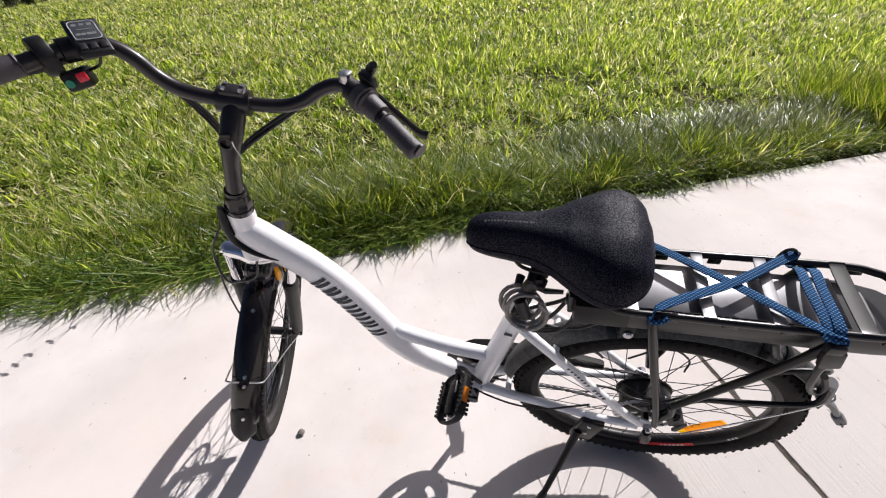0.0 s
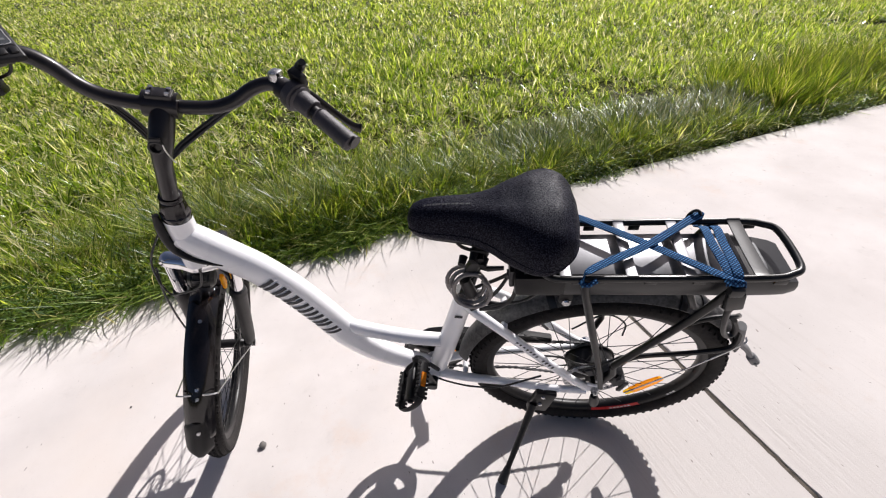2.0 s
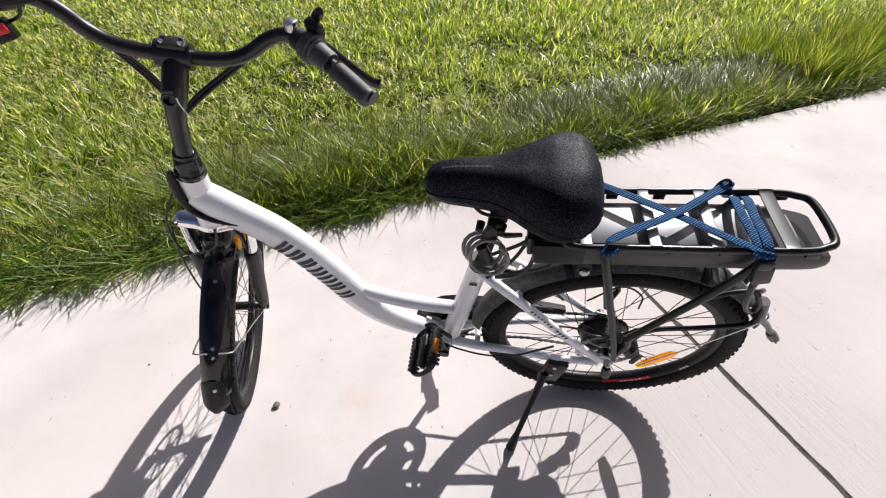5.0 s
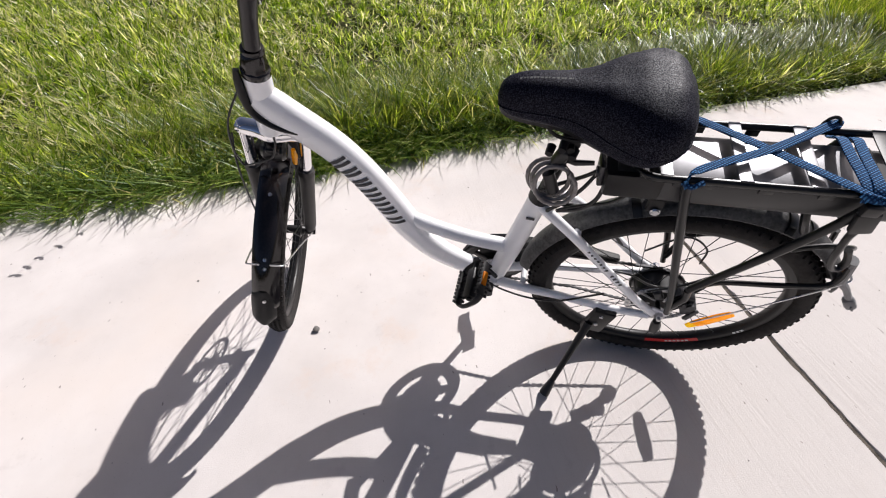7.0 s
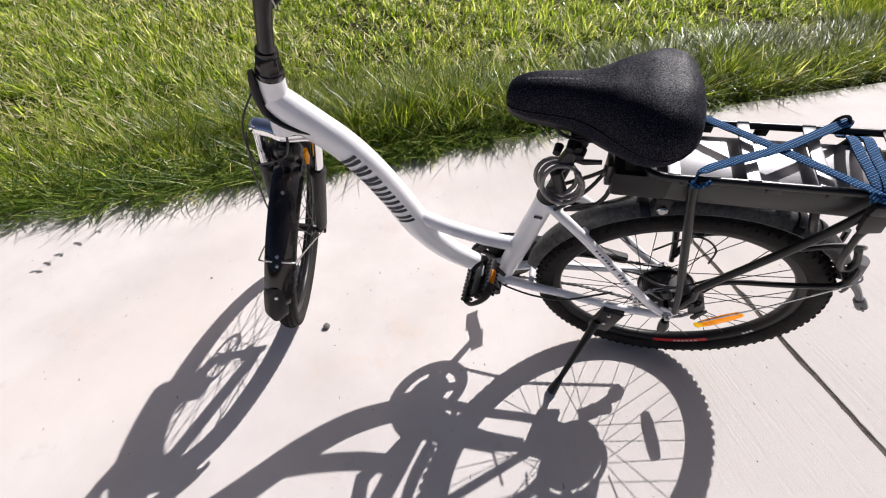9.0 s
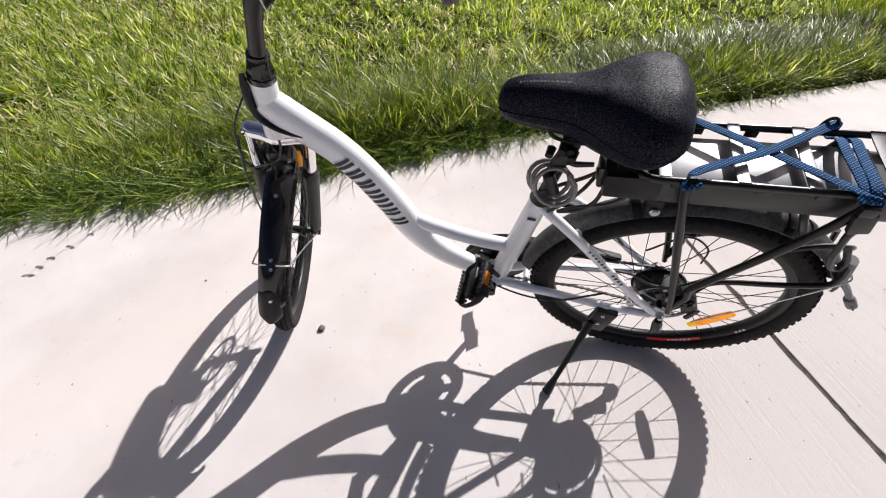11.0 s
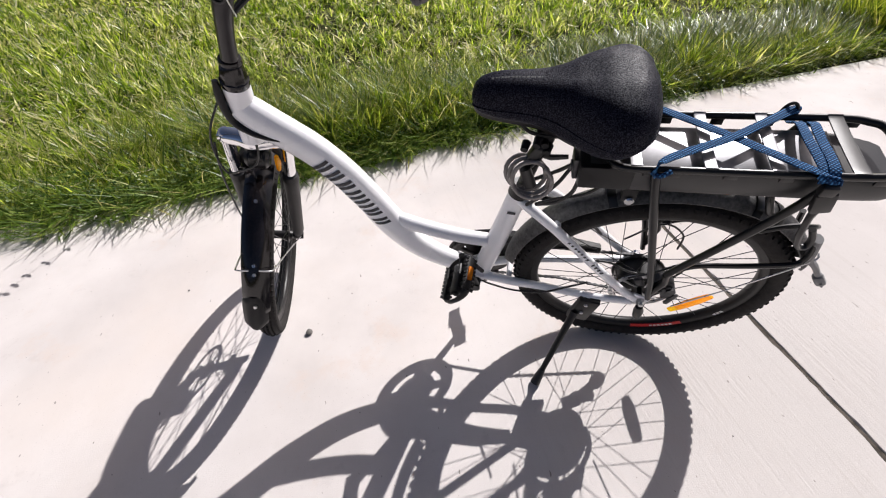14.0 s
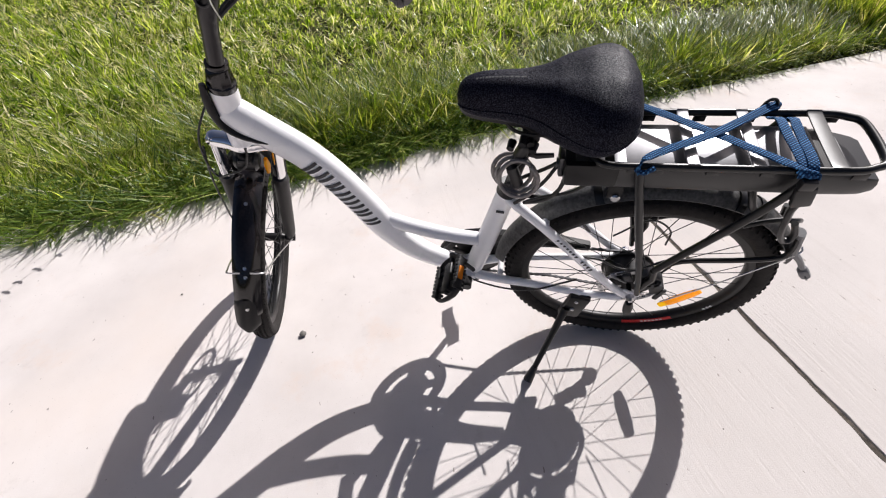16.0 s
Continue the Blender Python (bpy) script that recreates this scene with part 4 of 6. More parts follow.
def build_drive(bike):
    bb = Vector((-0.44, 0, 0.29))
    up = Vector((-0.022, 0, 0.164)).normalized()
    # chain ring and guard on the far side
    to_bb = Matrix.Translation(bb) @ Matrix.Rotation(math.pi / 2, 4, "Z")    # +x towards the right-hand side
    bm = bmesh.new()
    lathe(bm, [(0.044, 0.083), (0.047, 0.0835), (0.047, 0.066), (0.044, 0.066)], 48, closed=True)
    lathe(bm, [(0.050, 0.097), (0.053, 0.097), (0.0535, 0.074), (0.050, 0.074)], 48, closed=True)
    lathe(bm, [(0.046, 0.05), (0.049, 0.05)], 32)
    for k in range(4):
        a = 2 * math.pi * k / 4 + 0.5
        sweep(bm, [ring_pos(0.015, a, 0.048), ring_pos(0.08, a, 0.048)], [0.016, 0.013], 8, wide=0.3, hint=(1, 0, 0))
    crankset = part("crankset", bm, BLACK_SATIN, bike, "black chainring with a round guard", to_bb)
    for s, d in ((-1, up), (1, Vector((0.05, 0, -1)).normalized())):
        a = bb + Vector((0, s * 0.055, 0))
        b = a + d * 0.168 + Vector((0, s * 0.012, 0))
        bm = tube([a - d * 0.014, a, b, b + d * 0.012], [0.009, 0.014, 0.0105, 0.008], 12, wide=0.55, hint=(0, 1, 0))
        sweep(bm, [bb + Vector((0, s * 0.03, 0)), a + Vector((0, s * 0.012, 0))], 0.015, 12)
        part("crank", bm, BLACK_SATIN, crankset)
        # pedal: cage, body, axle, reflectors
        out = Vector((0, s, 0))
        c = b + out * (0.067 if s < 0 else 0.052)
        tilt = Matrix.Translation(c) @ Matrix.Rotation(radians(-48 if s < 0 else -42), 4, "Y")
        bm = bmesh.new()
        for e in (-1, 1):
            pts = [tilt @ Vector((e * 0.044, y, z)) for y, z in ((-0.045, 0), (-0.03, 0.001), (0.03, 0.001), (0.045, 0))]
            sweep(bm, pts, 0.012, 8, wide=0.25, hint=tilt.to_3x3() @ Vector((1, 0, 0)))
            for k in range(9):
                y = -0.042 + k * 0.0105
                for z in (-0.0125, 0.0125):
                    block(bm, (0.005, 0.006, 0.007), tilt @ Matrix.Translation((e * 0.044, y, z)))
            pts = [tilt @ Vector(p) for p in ((-0.044, e * 0.045, 0), (-0.03, e * 0.056, 0), (0.0, e * 0.06, 0), (0.03, e * 0.056, 0), (0.044, e * 0.045, 0))]
            sweep(bm, spline(pts, 3), 0.009, 8, wide=0.3, hint=(0, 1, 0))
        block(bm, (0.03, 0.082, 0.024), tilt, 0.005)
        block(bm, (0.082, 0.014, 0.01), tilt @ Matrix.Translation((0, 0.022, 0)), 0.002)
        block(bm, (0.082, 0.014, 0.01), tilt @ Matrix.Translation((0, -0.022, 0)), 0.002)
        sweep(bm, [b, c + out * 0.045], 0.007, 10)
        pedal = part("pedal", bm, BLACK_SATIN, bike, "black plastic cage pedal with amber reflectors")
        for e in (-1, 1):
            part("reflector", box((0.006, 0.036, 0.013), tilt @ Matrix.Translation((e * 0.0475, 0, 0)), 0.002), ORANGE, pedal, "amber pedal reflector")
    # sprockets on the far side of the rear hub
    PLACE[0] = AT_HUB
    bm = bmesh.new()
    for k in range(7):
        r = 0.052 - k * 0.005
        lathe(bm, [(-0.036 - k * 0.0042, r), (-0.0345 - k * 0.0042, r)], 28)
    part("cassette", bm, DARK_STEEL, bike, "steel rear sprockets", TO_REAR)
    # chain: separate links along the loop
    bm = bmesh.new()
    loop = []
    y = 0.0455
    for k in range(15):
        a = math.pi / 2 + math.pi * k / 14
        loop.append(BODY @ (bb + Vector((0.085 * math.cos(a), y, 0.085 * math.sin(a)))))
    back = [Vector((-0.2, y, 0.215)), Vector((0.03, y, 0.172))]
    for k in range(7):
        a = -math.pi / 2 + math.pi * k / 6
        back.append(Vector((0.05 + 0.02 * math.cos(a), y, 0.192 + 0.022 * math.sin(a))))
    back += [Vector((0.004, y, 0.25))]
    for k in range(9):
        a = -math.pi / 3 + (math.pi * 5 / 6) * k / 8
        back.append(REAR_HUB + Vector((0.042 * math.cos(a), y, 0.042 * math.sin(a))))
    loop += [AT_HUB @ p for p in back]
    loop.append(loop[0])
    run, links = 0.0, []
    for a, b in zip(loop, loop[1:]):
        d = (b - a)
        while run < d.length:
            links.append((a + d.normalized() * run, d.normalized()))
            run += 0.0095
        run -= d.length
    for i, (p, d) in enumerate(links):
        ang = math.atan2(-d.z, d.x)
        block(bm, (0.0098, 0.0062 if i % 2 else 0.0044, 0.0078 if i % 2 else 0.0055), Matrix.Translation(p) @ Matrix.Rotation(ang, 4, "Y"))
    PLACE[0] = Matrix()
    part("chain", bm, DARK_STEEL, bike, "greasy steel chain")
    PLACE[0] = AT_HUB
    # derailleur
    bm = bmesh.new()
    block(bm, (0.05, 0.03, 0.026), Matrix.Translation((0.02, 0.072, 0.275)) @ Matrix.Rotation(0.6, 4, "Y"), 0.006)
    for y0, th in ((0.056, 0.006), (0.038, 0.004)):
        block(bm, (0.016, th, 0.09), Matrix.Translation((0.036, y0, 0.224)) @ Matrix.Rotation(radians(-34), 4, "Y"), 0.002)
    for x, z in ((0.018, 0.252), (0.052, 0.196)):
        sweep(bm, [(x, 0.04, z), (x, 0.055, z)], 0.018, 14)
    block(bm, (0.05, 0.022, 0.02), Matrix.Translation((0.052, 0.078, 0.262)) @ Matrix.Rotation(0.3, 4, "Y"), 0.005)
    part("derailleur", bm, BLACK_SATIN, bike, "black rear derailleur")
    # brake disc and caliper on the near side
    bm = bmesh.new()
    lathe(bm, [(0.0385, 0.08), (0.0405, 0.08), (0.0405, 0.066), (0.0385, 0.066)], 48, closed=True)
    for k in range(6):
        a = 2 * math.pi * k / 6
        sweep(bm, [ring_pos(0.02, a, 0.0395), ring_pos(0.068, a + 0.35, 0.0395)], 0.0045, 6, wide=0.25, hint=(1, 0, 0))
    for k in range(24):
        a = 2 * math.pi * k / 24
        lathe(bm, [(-0.0012, 0.0045), (0.0012, 0.0045)], 8, m=Matrix.Translation(ring_pos(0.073, a, 0.0412)))
    part("brake_disc", bm, STEEL, bike, "drilled steel brake disc", TO_REAR)
    bm = bmesh.new()
    block(bm, (0.05, 0.034, 0.034), Matrix.Translation((0.03, -0.05, 0.418)) @ Matrix.Rotation(0.5, 4, "Y"), 0.006)
    block(bm, (0.02, 0.026, 0.026), Matrix.Translation((0.012, -0.064, 0.4)), 0.004)
    block(bm, (0.034, 0.01, 0.05), Matrix.Translation((0.05, -0.066, 0.385)) @ Matrix.Rotation(-0.4, 4, "Y"), 0.003)
    sweep(bm, [(0.052, -0.05, 0.405), (0.052, -0.078, 0.405)], 0.011, 12)
    for x, z in ((0.02, 0.43), (0.044, 0.415), (0.03, 0.395)):
        sweep(bm, [(x, -0.066, z), (x, -0.074, z)], 0.0055, 6)
    block(bm, (0.012, 0.008, 0.05), Matrix.Translation((0.066, -0.07, 0.36)) @ Matrix.Rotation(0.25, 4, "Y"), 0.002)
    block(bm, (0.02, 0.014, 0.03), Matrix.Translation((-0.022, -0.056, 0.41)) @ Matrix.Rotation(-0.5, 4, "Y"), 0.003)
    part("brake_caliper", bm, DARK_STEEL, bike, "dark disc-brake caliper")
    bm = bmesh.new()
    sweep(bm, [(0.0, -0.066, 0.335), (0.0, -0.079, 0.335)], 0.0115, 6)
    sweep(bm, [(0.0, -0.072, 0.335), (0.0, -0.087, 0.335)], 0.0055, 10)
    part("axle_nut", bm, STEEL, bike, "steel axle nut")
    part("axle_nut", tube([(0.0, 0.066, 0.335), (0.0, 0.085, 0.335)], 0.0115, 6), STEEL, bike, "steel axle nut")
    bm = bmesh.new()
    sweep(bm, [(0.0, -0.082, 0.322), (0.004, -0.082, 0.3), (0.007, -0.082, 0.27)], [0.0095, 0.0135, 0.0115], 12)
    part("cable_boot", bm, CABLE_BLACK, bike, "black rubber boot of the motor cable")
    PLACE[0] = BODY


def build_kickstand(bike):
    bm = bmesh.new()
    block(bm, (0.058, 0.02, 0.115), Matrix.Translation((-0.13, -0.073, 0.246)) @ Matrix.Rotation(radians(12), 4, "Y"), 0.005)
    block(bm, (0.03, 0.016, 0.024), Matrix.Translation((-0.106, -0.07, 0.294)), 0.004)
    stand = part("kickstand", bm, BLACK_SATIN, bike, "black rear kickstand, folded down")
    inv = (BIKE @ BODY).inverted()
    foot = inv @ Vector((-0.236, -0.244, 0.012))
    top = Vector((-0.152, -0.083, 0.24))
    mid = top.lerp(foot, 0.35)
    part("leg", tube([top, mid, top.lerp(foot, 0.8), foot], [0.0115, 0.0095, 0.008, 0.0075], 12), BLACK_SATIN, stand)
    d = (foot - top).normalized()
    part("foot", tube([foot - d * 0.045, foot - d * 0.02, foot + d * 0.006], [0.0095, 0.0125, 0.015], 12), CABLE_BLACK, stand, "black rubber foot")
    for p in ((-0.134, -0.0845, 0.243), (-0.128, -0.0835, 0.288)):
        part("bolt", tube([p, (p[0], p[1] - 0.004, p[2])], [0.006, 0.005], 8), STEEL, stand)


def mudguard_arc(radius, a0, a1, width, sag=0.012, n=40, th=0.0025):
    """A curved guard in wheel coordinates: rounded across, from angle a0 to a1."""
    bm = bmesh.new()
    cols = 9
    outer, inner = [], []
    for i in range(n + 1):
        a = a0 + (a1 - a0) * i / n
        end = min(1.0, min(i, n - i) / 2.5 + 0.55)
        ro, ri = [], []
        for k in range(cols):
            u = -1 + 2 * k / (cols - 1)
            r = radius - sag * abs(u) ** 2.4
            ro.append(bm.verts.new(ring_pos(r, a, u * width / 2 * end)))
            ri.append(bm.verts.new(ring_pos(r - th, a, u * width / 2 * end * 0.97)))
        outer.append(ro)
        inner.append(ri)
    for g, flip in ((outer, False), (inner, True)):
        for i in range(n):
            for k in range(cols - 1):
                f = (g[i][k], g[i + 1][k], g[i + 1][k + 1], g[i][k + 1])
                bm.faces.new(f[::-1] if flip else f)
    for i in range(n):
        for k in (0, cols - 1):
            bm.faces.new((outer[i][k], outer[i + 1][k], inner[i + 1][k], inner[i][k]))
    for i in (0, n):
        for k in range(cols - 1):
            bm.faces.new((outer[i][k], outer[i][k + 1], inner[i][k + 1], inner[i][k]))
    return bm


def build_rear_guard(bike):
    # in rear wheel coordinates y runs to the rear
    guard = part("mudguard", mudguard_arc(0.362, radians(20), radians(174), 0.066, 0.021, 60), DUSTY_PLASTIC, bike, "dusty black rear mudguard", TO_REAR)
    for a, w in ((radians(112), 0.07), (radians(66), 0.07), (radians(57), 0.068)):
        bm = bmesh.new()
        pts = [ring_pos(0.3645 - 0.021 * abs(u) ** 2.4, a, u * w / 2) for u in np.linspace(-1, 1, 9).tolist()]
        ribbon(bm, pts, (0, math.sin(a), -math.cos(a)), 0.018, 0.003)
        part("clip", bm, BLACK_PAINT, guard, "black clips over the guard", TO_REAR)
    for s in (-1, 1):
        part("stay", tube(spline([(0.03, s * 0.074, 0.475), (0.078, s * 0.067, 0.503), (0.182, s * 0.06, 0.51), (0.265, s * 0.051, 0.516), (0.284, s * 0.046, 0.54), (0.276, s * 0.045, 0.585)], 5), 0.0062, 8), BLACK_PAINT, guard, "black tubular stay")
        part("stay", tube(spline([(0.15, s * 0.055, 0.63), (0.2, s * 0.05, 0.646), (0.24, s * 0.045, 0.642), (0.262, s * 0.03, 0.625)], 4), 0.0055, 8), BLACK_PAINT, guard, "black tubular stay")
    bm = bmesh.new()
    sweep(bm, spline([(0.085, -0.07, 0.305), (0.2, -0.058, 0.416), (0.3, -0.044, 0.52), (0.312, -0.03, 0.535)], 4), 0.0021, 6)
    part("wire_stay", bm, STEEL, guard, "thin steel wire stay")
    bm = bmesh.new()
    lathe(bm, [(-0.004, 0.009), (0.0, 0.01), (0.003, 0.007)], 14, m=Matrix.Translation((-0.106, -0.042, 0.683)) @ Matrix.Rotation(-math.pi / 2, 4, "Z"))
    part("bolt", bm, STEEL, guard, "steel bolt")
    part("bracket", box((0.03, 0.012, 0.034), Matrix.Translation((-0.108, -0.032, 0.696)), 0.003), BLACK_SATIN, guard, "black guard bracket")


def build_rack(bike):
    H = 0.808
    bm = bmesh.new()
    w = 0.073
    # side rails that join in a rounded loop at the rear
    half = [(-0.17, w * 0.25, H - 0.012), (-0.165, w * 0.7, H - 0.006), (-0.14, w, H), (-0.05, w, H), (0.1, w, H), (0.225, w * 0.98, H), (0.265, w * 0.87, H), (0.288, w * 0.58, H)]
    loop = [(x, -y, z) for x, y, z in half] + [(x, y, z) for x, y, z in reversed(half)]
    sweep(bm, spline(loop, 6), 0.0068, 12, hint=(0, 0, 1))
    rack = part("rear_rack", bm, BLACK_PAINT, bike, "black tubular luggage rack with flat cross bars")
    for x, wide in ((-0.125, 0.02), (-0.006, 0.02), (0.096, 0.02), (0.214, 0.024)):
        bm = bmesh.new()
        ribbon(bm, spline([(x, -w, H + 0.0065), (x, -w * 0.86, H + 0.004), (x, 0, H + 0.003), (x, w * 0.86, H + 0.004), (x, w, H + 0.0065)], 4), (1, 0, 0), wide, 0.003)
        part("cross_bar", bm, PLATE if x < 0.2 else BATTERY_BLACK, rack)
    # side plates under the rails
    for s in (-1, 1):
        for x in (-0.1, -0.06, 0.03, 0.115, 0.18, 0.25):
            part("tab", box((0.022, 0.004, 0.014), Matrix.Translation((x, s * (w - 0.002), H - 0.012)), 0.001), BLACK_PAINT, rack)
    # struts
    for s in (-1, 1):
        part("strut", tube(spline([(-0.09, s * 0.075, H - 0.004), (-0.082, s * 0.079, 0.76), (-0.05, s * 0.08, 0.63), (-0.005, s * 0.08, 0.45), (0.014, s * 0.078, 0.352)], 4), [0.0085, 0.0085, 0.0085, 0.008, 0.007], 10), BLACK_PAINT, rack)
        part("strut", tube(spline([(0.182, s * 0.074, H - 0.006), (0.175, s * 0.077, 0.782), (0.15, s * 0.078, 0.72), (0.118, s * 0.079, 0.655), (0.034, s * 0.08, 0.5), (0.022, s * 0.08, 0.474)], 5), 0.0082, 10), BLACK_PAINT, rack)
        part("strut", tube([(0.022, s * 0.08, 0.474), (0.028, s * 0.08, 0.44), (0.012, s * 0.076, 0.38)], 0.0085, 10), BLACK_PAINT, rack)
        part("brace", tube([(0.118, s * 0.05, 0.745), (0.142, s * 0.05, 0.69), (0.165, s * 0.03, 0.655)], 0.0075, 8), BLACK_PAINT, rack)
    # small hoop on the far rail
    bm = bmesh.new()
    sweep(bm, [(0.143 + 0.013 * math.cos(a), 0.08, H + 0.024 * math.sin(a)) for a in np.linspace(0, math.pi, 12)], 0.003, 8)
    part("hoop", bm, BLACK_PAINT, rack, "small metal hoop at the rail")
    # battery case beneath
    bm = bmesh.new()
    prof = [(-0.056, 0.734), (-0.061, 0.744), (-0.061, 0.784), (-0.055, 0.7925), (0.055, 0.7925), (0.061, 0.784), (0.061, 0.744), (0.056, 0.734)]
    xs = [(-0.215, 0.86), (-0.21, 0.97), (-0.12, 1.0), (0.1, 1.0), (0.225, 1.0), (0.262, 0.985), (0.286, 0.96), (0.302, 0.88)]
    rings = []
    for x, k in xs:
        cut = max(0.0, x - 0.2) * 0.22
        rings.append([bm.verts.new((x, y * k, 0.767 + (z - 0.767) * k - (cut if z > 0.767 else 0.0))) for y, z in prof])
    for a, b in zip(rings, rings[1:]):
        for k in range(8):
            bm.faces.new((a[k], a[(k + 1) % 8], b[(k + 1) % 8], b[k]))
    bm.faces.new(rings[0][::-1])
    bm.faces.new(rings[-1])
    batt = part("battery", bm, BATTERY_BLACK, bike, "long black battery case under the rack")
    part("top_plate", box((0.405, 0.104, 0.003), Matrix.Translation((0.003, 0, 0.7938)), 0.001), PLATE, batt, "bright brushed metal plate on the battery")
    part("end_cap", box((0.1, 0.128, 0.058), Matrix.Translation((-0.168, 0, 0.766)), 0.008), BLACK_SATIN, batt, "black battery mount")
    bm = bmesh.new()
    block(bm, (0.012, 0.05, 0.05), Matrix.Translation((-0.222, -0.02, 0.768)), 0.004)
    sweep(bm, [(-0.225, -0.03, 0.768), (-0.232, -0.03, 0.768)], 0.011, 12)
    part("key_lock", bm, DARK_STEEL, batt, "steel battery lock")
    part("carry_grip", tube(spline([(0.228, -0.04, 0.781), (0.24, -0.036, 0.7865), (0.242, 0.0, 0.7875), (0.24, 0.036, 0.7865), (0.228, 0.04, 0.781)], 4), 0.006, 8), GREY_PLASTIC, batt, "grey recessed carrying grip")


def build_saddle(bike):
    bm = bmesh.new()
    #        x     half width  top   side  bottom
    secs = [(-0.420, 0.006, 0.905, 0.898, 0.892), (-0.415, 0.019, 0.920, 0.898, 0.882), (-0.402, 0.028, 0.932, 0.898, 0.873), (-0.375, 0.034, 0.940, 0.897, 0.866), (-0.34, 0.037, 0.942, 0.896, 0.860),
            (-0.30, 0.043, 0.942, 0.894, 0.853), (-0.265, 0.058, 0.945, 0.890, 0.841), (-0.232, 0.083, 0.951, 0.886, 0.832), (-0.197, 0.108, 0.957, 0.885, 0.833), (-0.168, 0.118, 0.958, 0.886, 0.842),
            (-0.141, 0.110, 0.952, 0.888, 0.854), (-0.121, 0.090, 0.938, 0.890, 0.866), (-0.110, 0.062, 0.920, 0.891, 0.875), (-0.105, 0.028, 0.903, 0.890, 0.878)]
    t = np.linspace(0, 1, len(secs))
    tt = np.linspace(0, 1, 64)
    cols = []
    for c in range(5):
        pts = spline([(a, 0, s[c]) for a, s in zip(t, secs)], 10)
        cols.append(np.interp(tt, [p.x for p in pts], [p.z for p in pts]))
    rings = []
    n = 44
    for x, w, top, side, low in zip(*cols):
        ring = []
        for k in range(n):
            a = 2 * math.pi * k / n
            ca, sa = math.cos(a), math.sin(a)
            y = w * math.copysign(abs(ca) ** 0.72, ca)
            z = side + ((top - side) * abs(sa) ** 0.8 if sa > 0 else -(side - low) * abs(sa) ** 0.7)
            # shallow channel along the middle of the top
            if sa > 0 and x > -0.3:
                z -= 0.007 * math.exp(-(y / 0.016) ** 2) * min(1.0, (x + 0.3) / 0.08) * min(1.0, max(0.0, (-0.11 - x) / 0.05))
            # loose folds of the cover towards the back
            loose = min(1.0, max(0.0, (x + 0.31) / 0.08))
            if sa > -0.2:
                z += loose * 0.0042 * noise.noise(Vector((x * 14 + y * 16, y * 34 - x * 12, 1.7))) + loose * 0.0016 * noise.noise(Vector((x * 40 + y * 40, y * 80, 4.1)))
            ring.append(bm.verts.new((x, y, z)))
        rings.append(ring)
    for a, b in zip(rings, rings[1:]):
        for k in range(n):
            bm.faces.new((a[k], a[(k + 1) % n], b[(k + 1) % n], b[k]))
    bm.faces.new(rings[0][::-1])
    bm.faces.new(rings[-1])
    saddle = part("saddle", bm, SADDLE, bike, "wide black padded saddle with a cloth gel cover")
    # seam round the skirt
    bm = bmesh.new()
    for s in (-1, 1):
        pts = [(x, s * (w * 0.985 + 0.001), z) for x, w, z in zip(cols[0][3:-4], cols[1][3:-4], cols[3][3:-4] - 0.004)]
        sweep(bm, pts, 0.0016, 6)
    part("seam", bm, SADDLE, saddle, "stitched seam")
    # pale print along the nose as plain bars
    rnd = random.Random(6)
    x = -0.388
    for k in range(15):
        long = rnd.uniform(0.002, 0.0055)
        x += long + 0.0022
        top = float(np.interp(x, cols[0], cols[2]))
        part("print_bar", box((long, rnd.uniform(0.002, 0.0045), 0.0008), Matrix.Translation((x, -0.006, top - 0.0004)) @ Matrix.Rotation(0.12, 4, "X")), FADED_PRINT, saddle)
    # black underside plate
    bm = bmesh.new()
    ring = [(x, s * w * 0.6, z + 0.004) for s in (1,) for x, w, z in zip(cols[0][3:-3], cols[1][3:-3], cols[4][3:-3])]
    vs = [bm.verts.new(p) for p in ring] + [bm.verts.new((p[0], -p[1], p[2])) for p in reversed(ring)]
    lo = [bm.verts.new(v.co - Vector((0, 0, 0.012))) for v in vs]
    for v in lo:
        v.co.y *= 0.85
    bm.faces.new(vs)
    bm.faces.new(lo[::-1])
    for k in range(len(vs)):
        bm.faces.new((vs[k], vs[(k + 1) % len(vs)], lo[(k + 1) % len(vs)], lo[k]))
    part("base", bm, BLACK_SATIN, saddle, "black plastic saddle base")


def low(x, y, z):
    """A point of the fork below its crown: the legs run down and ahead to the axle."""
    d = 1.127 * (-0.1768 - z)
    return Vector((x, y + 0.0038 + 0.0647 * d, -0.1834 - d))


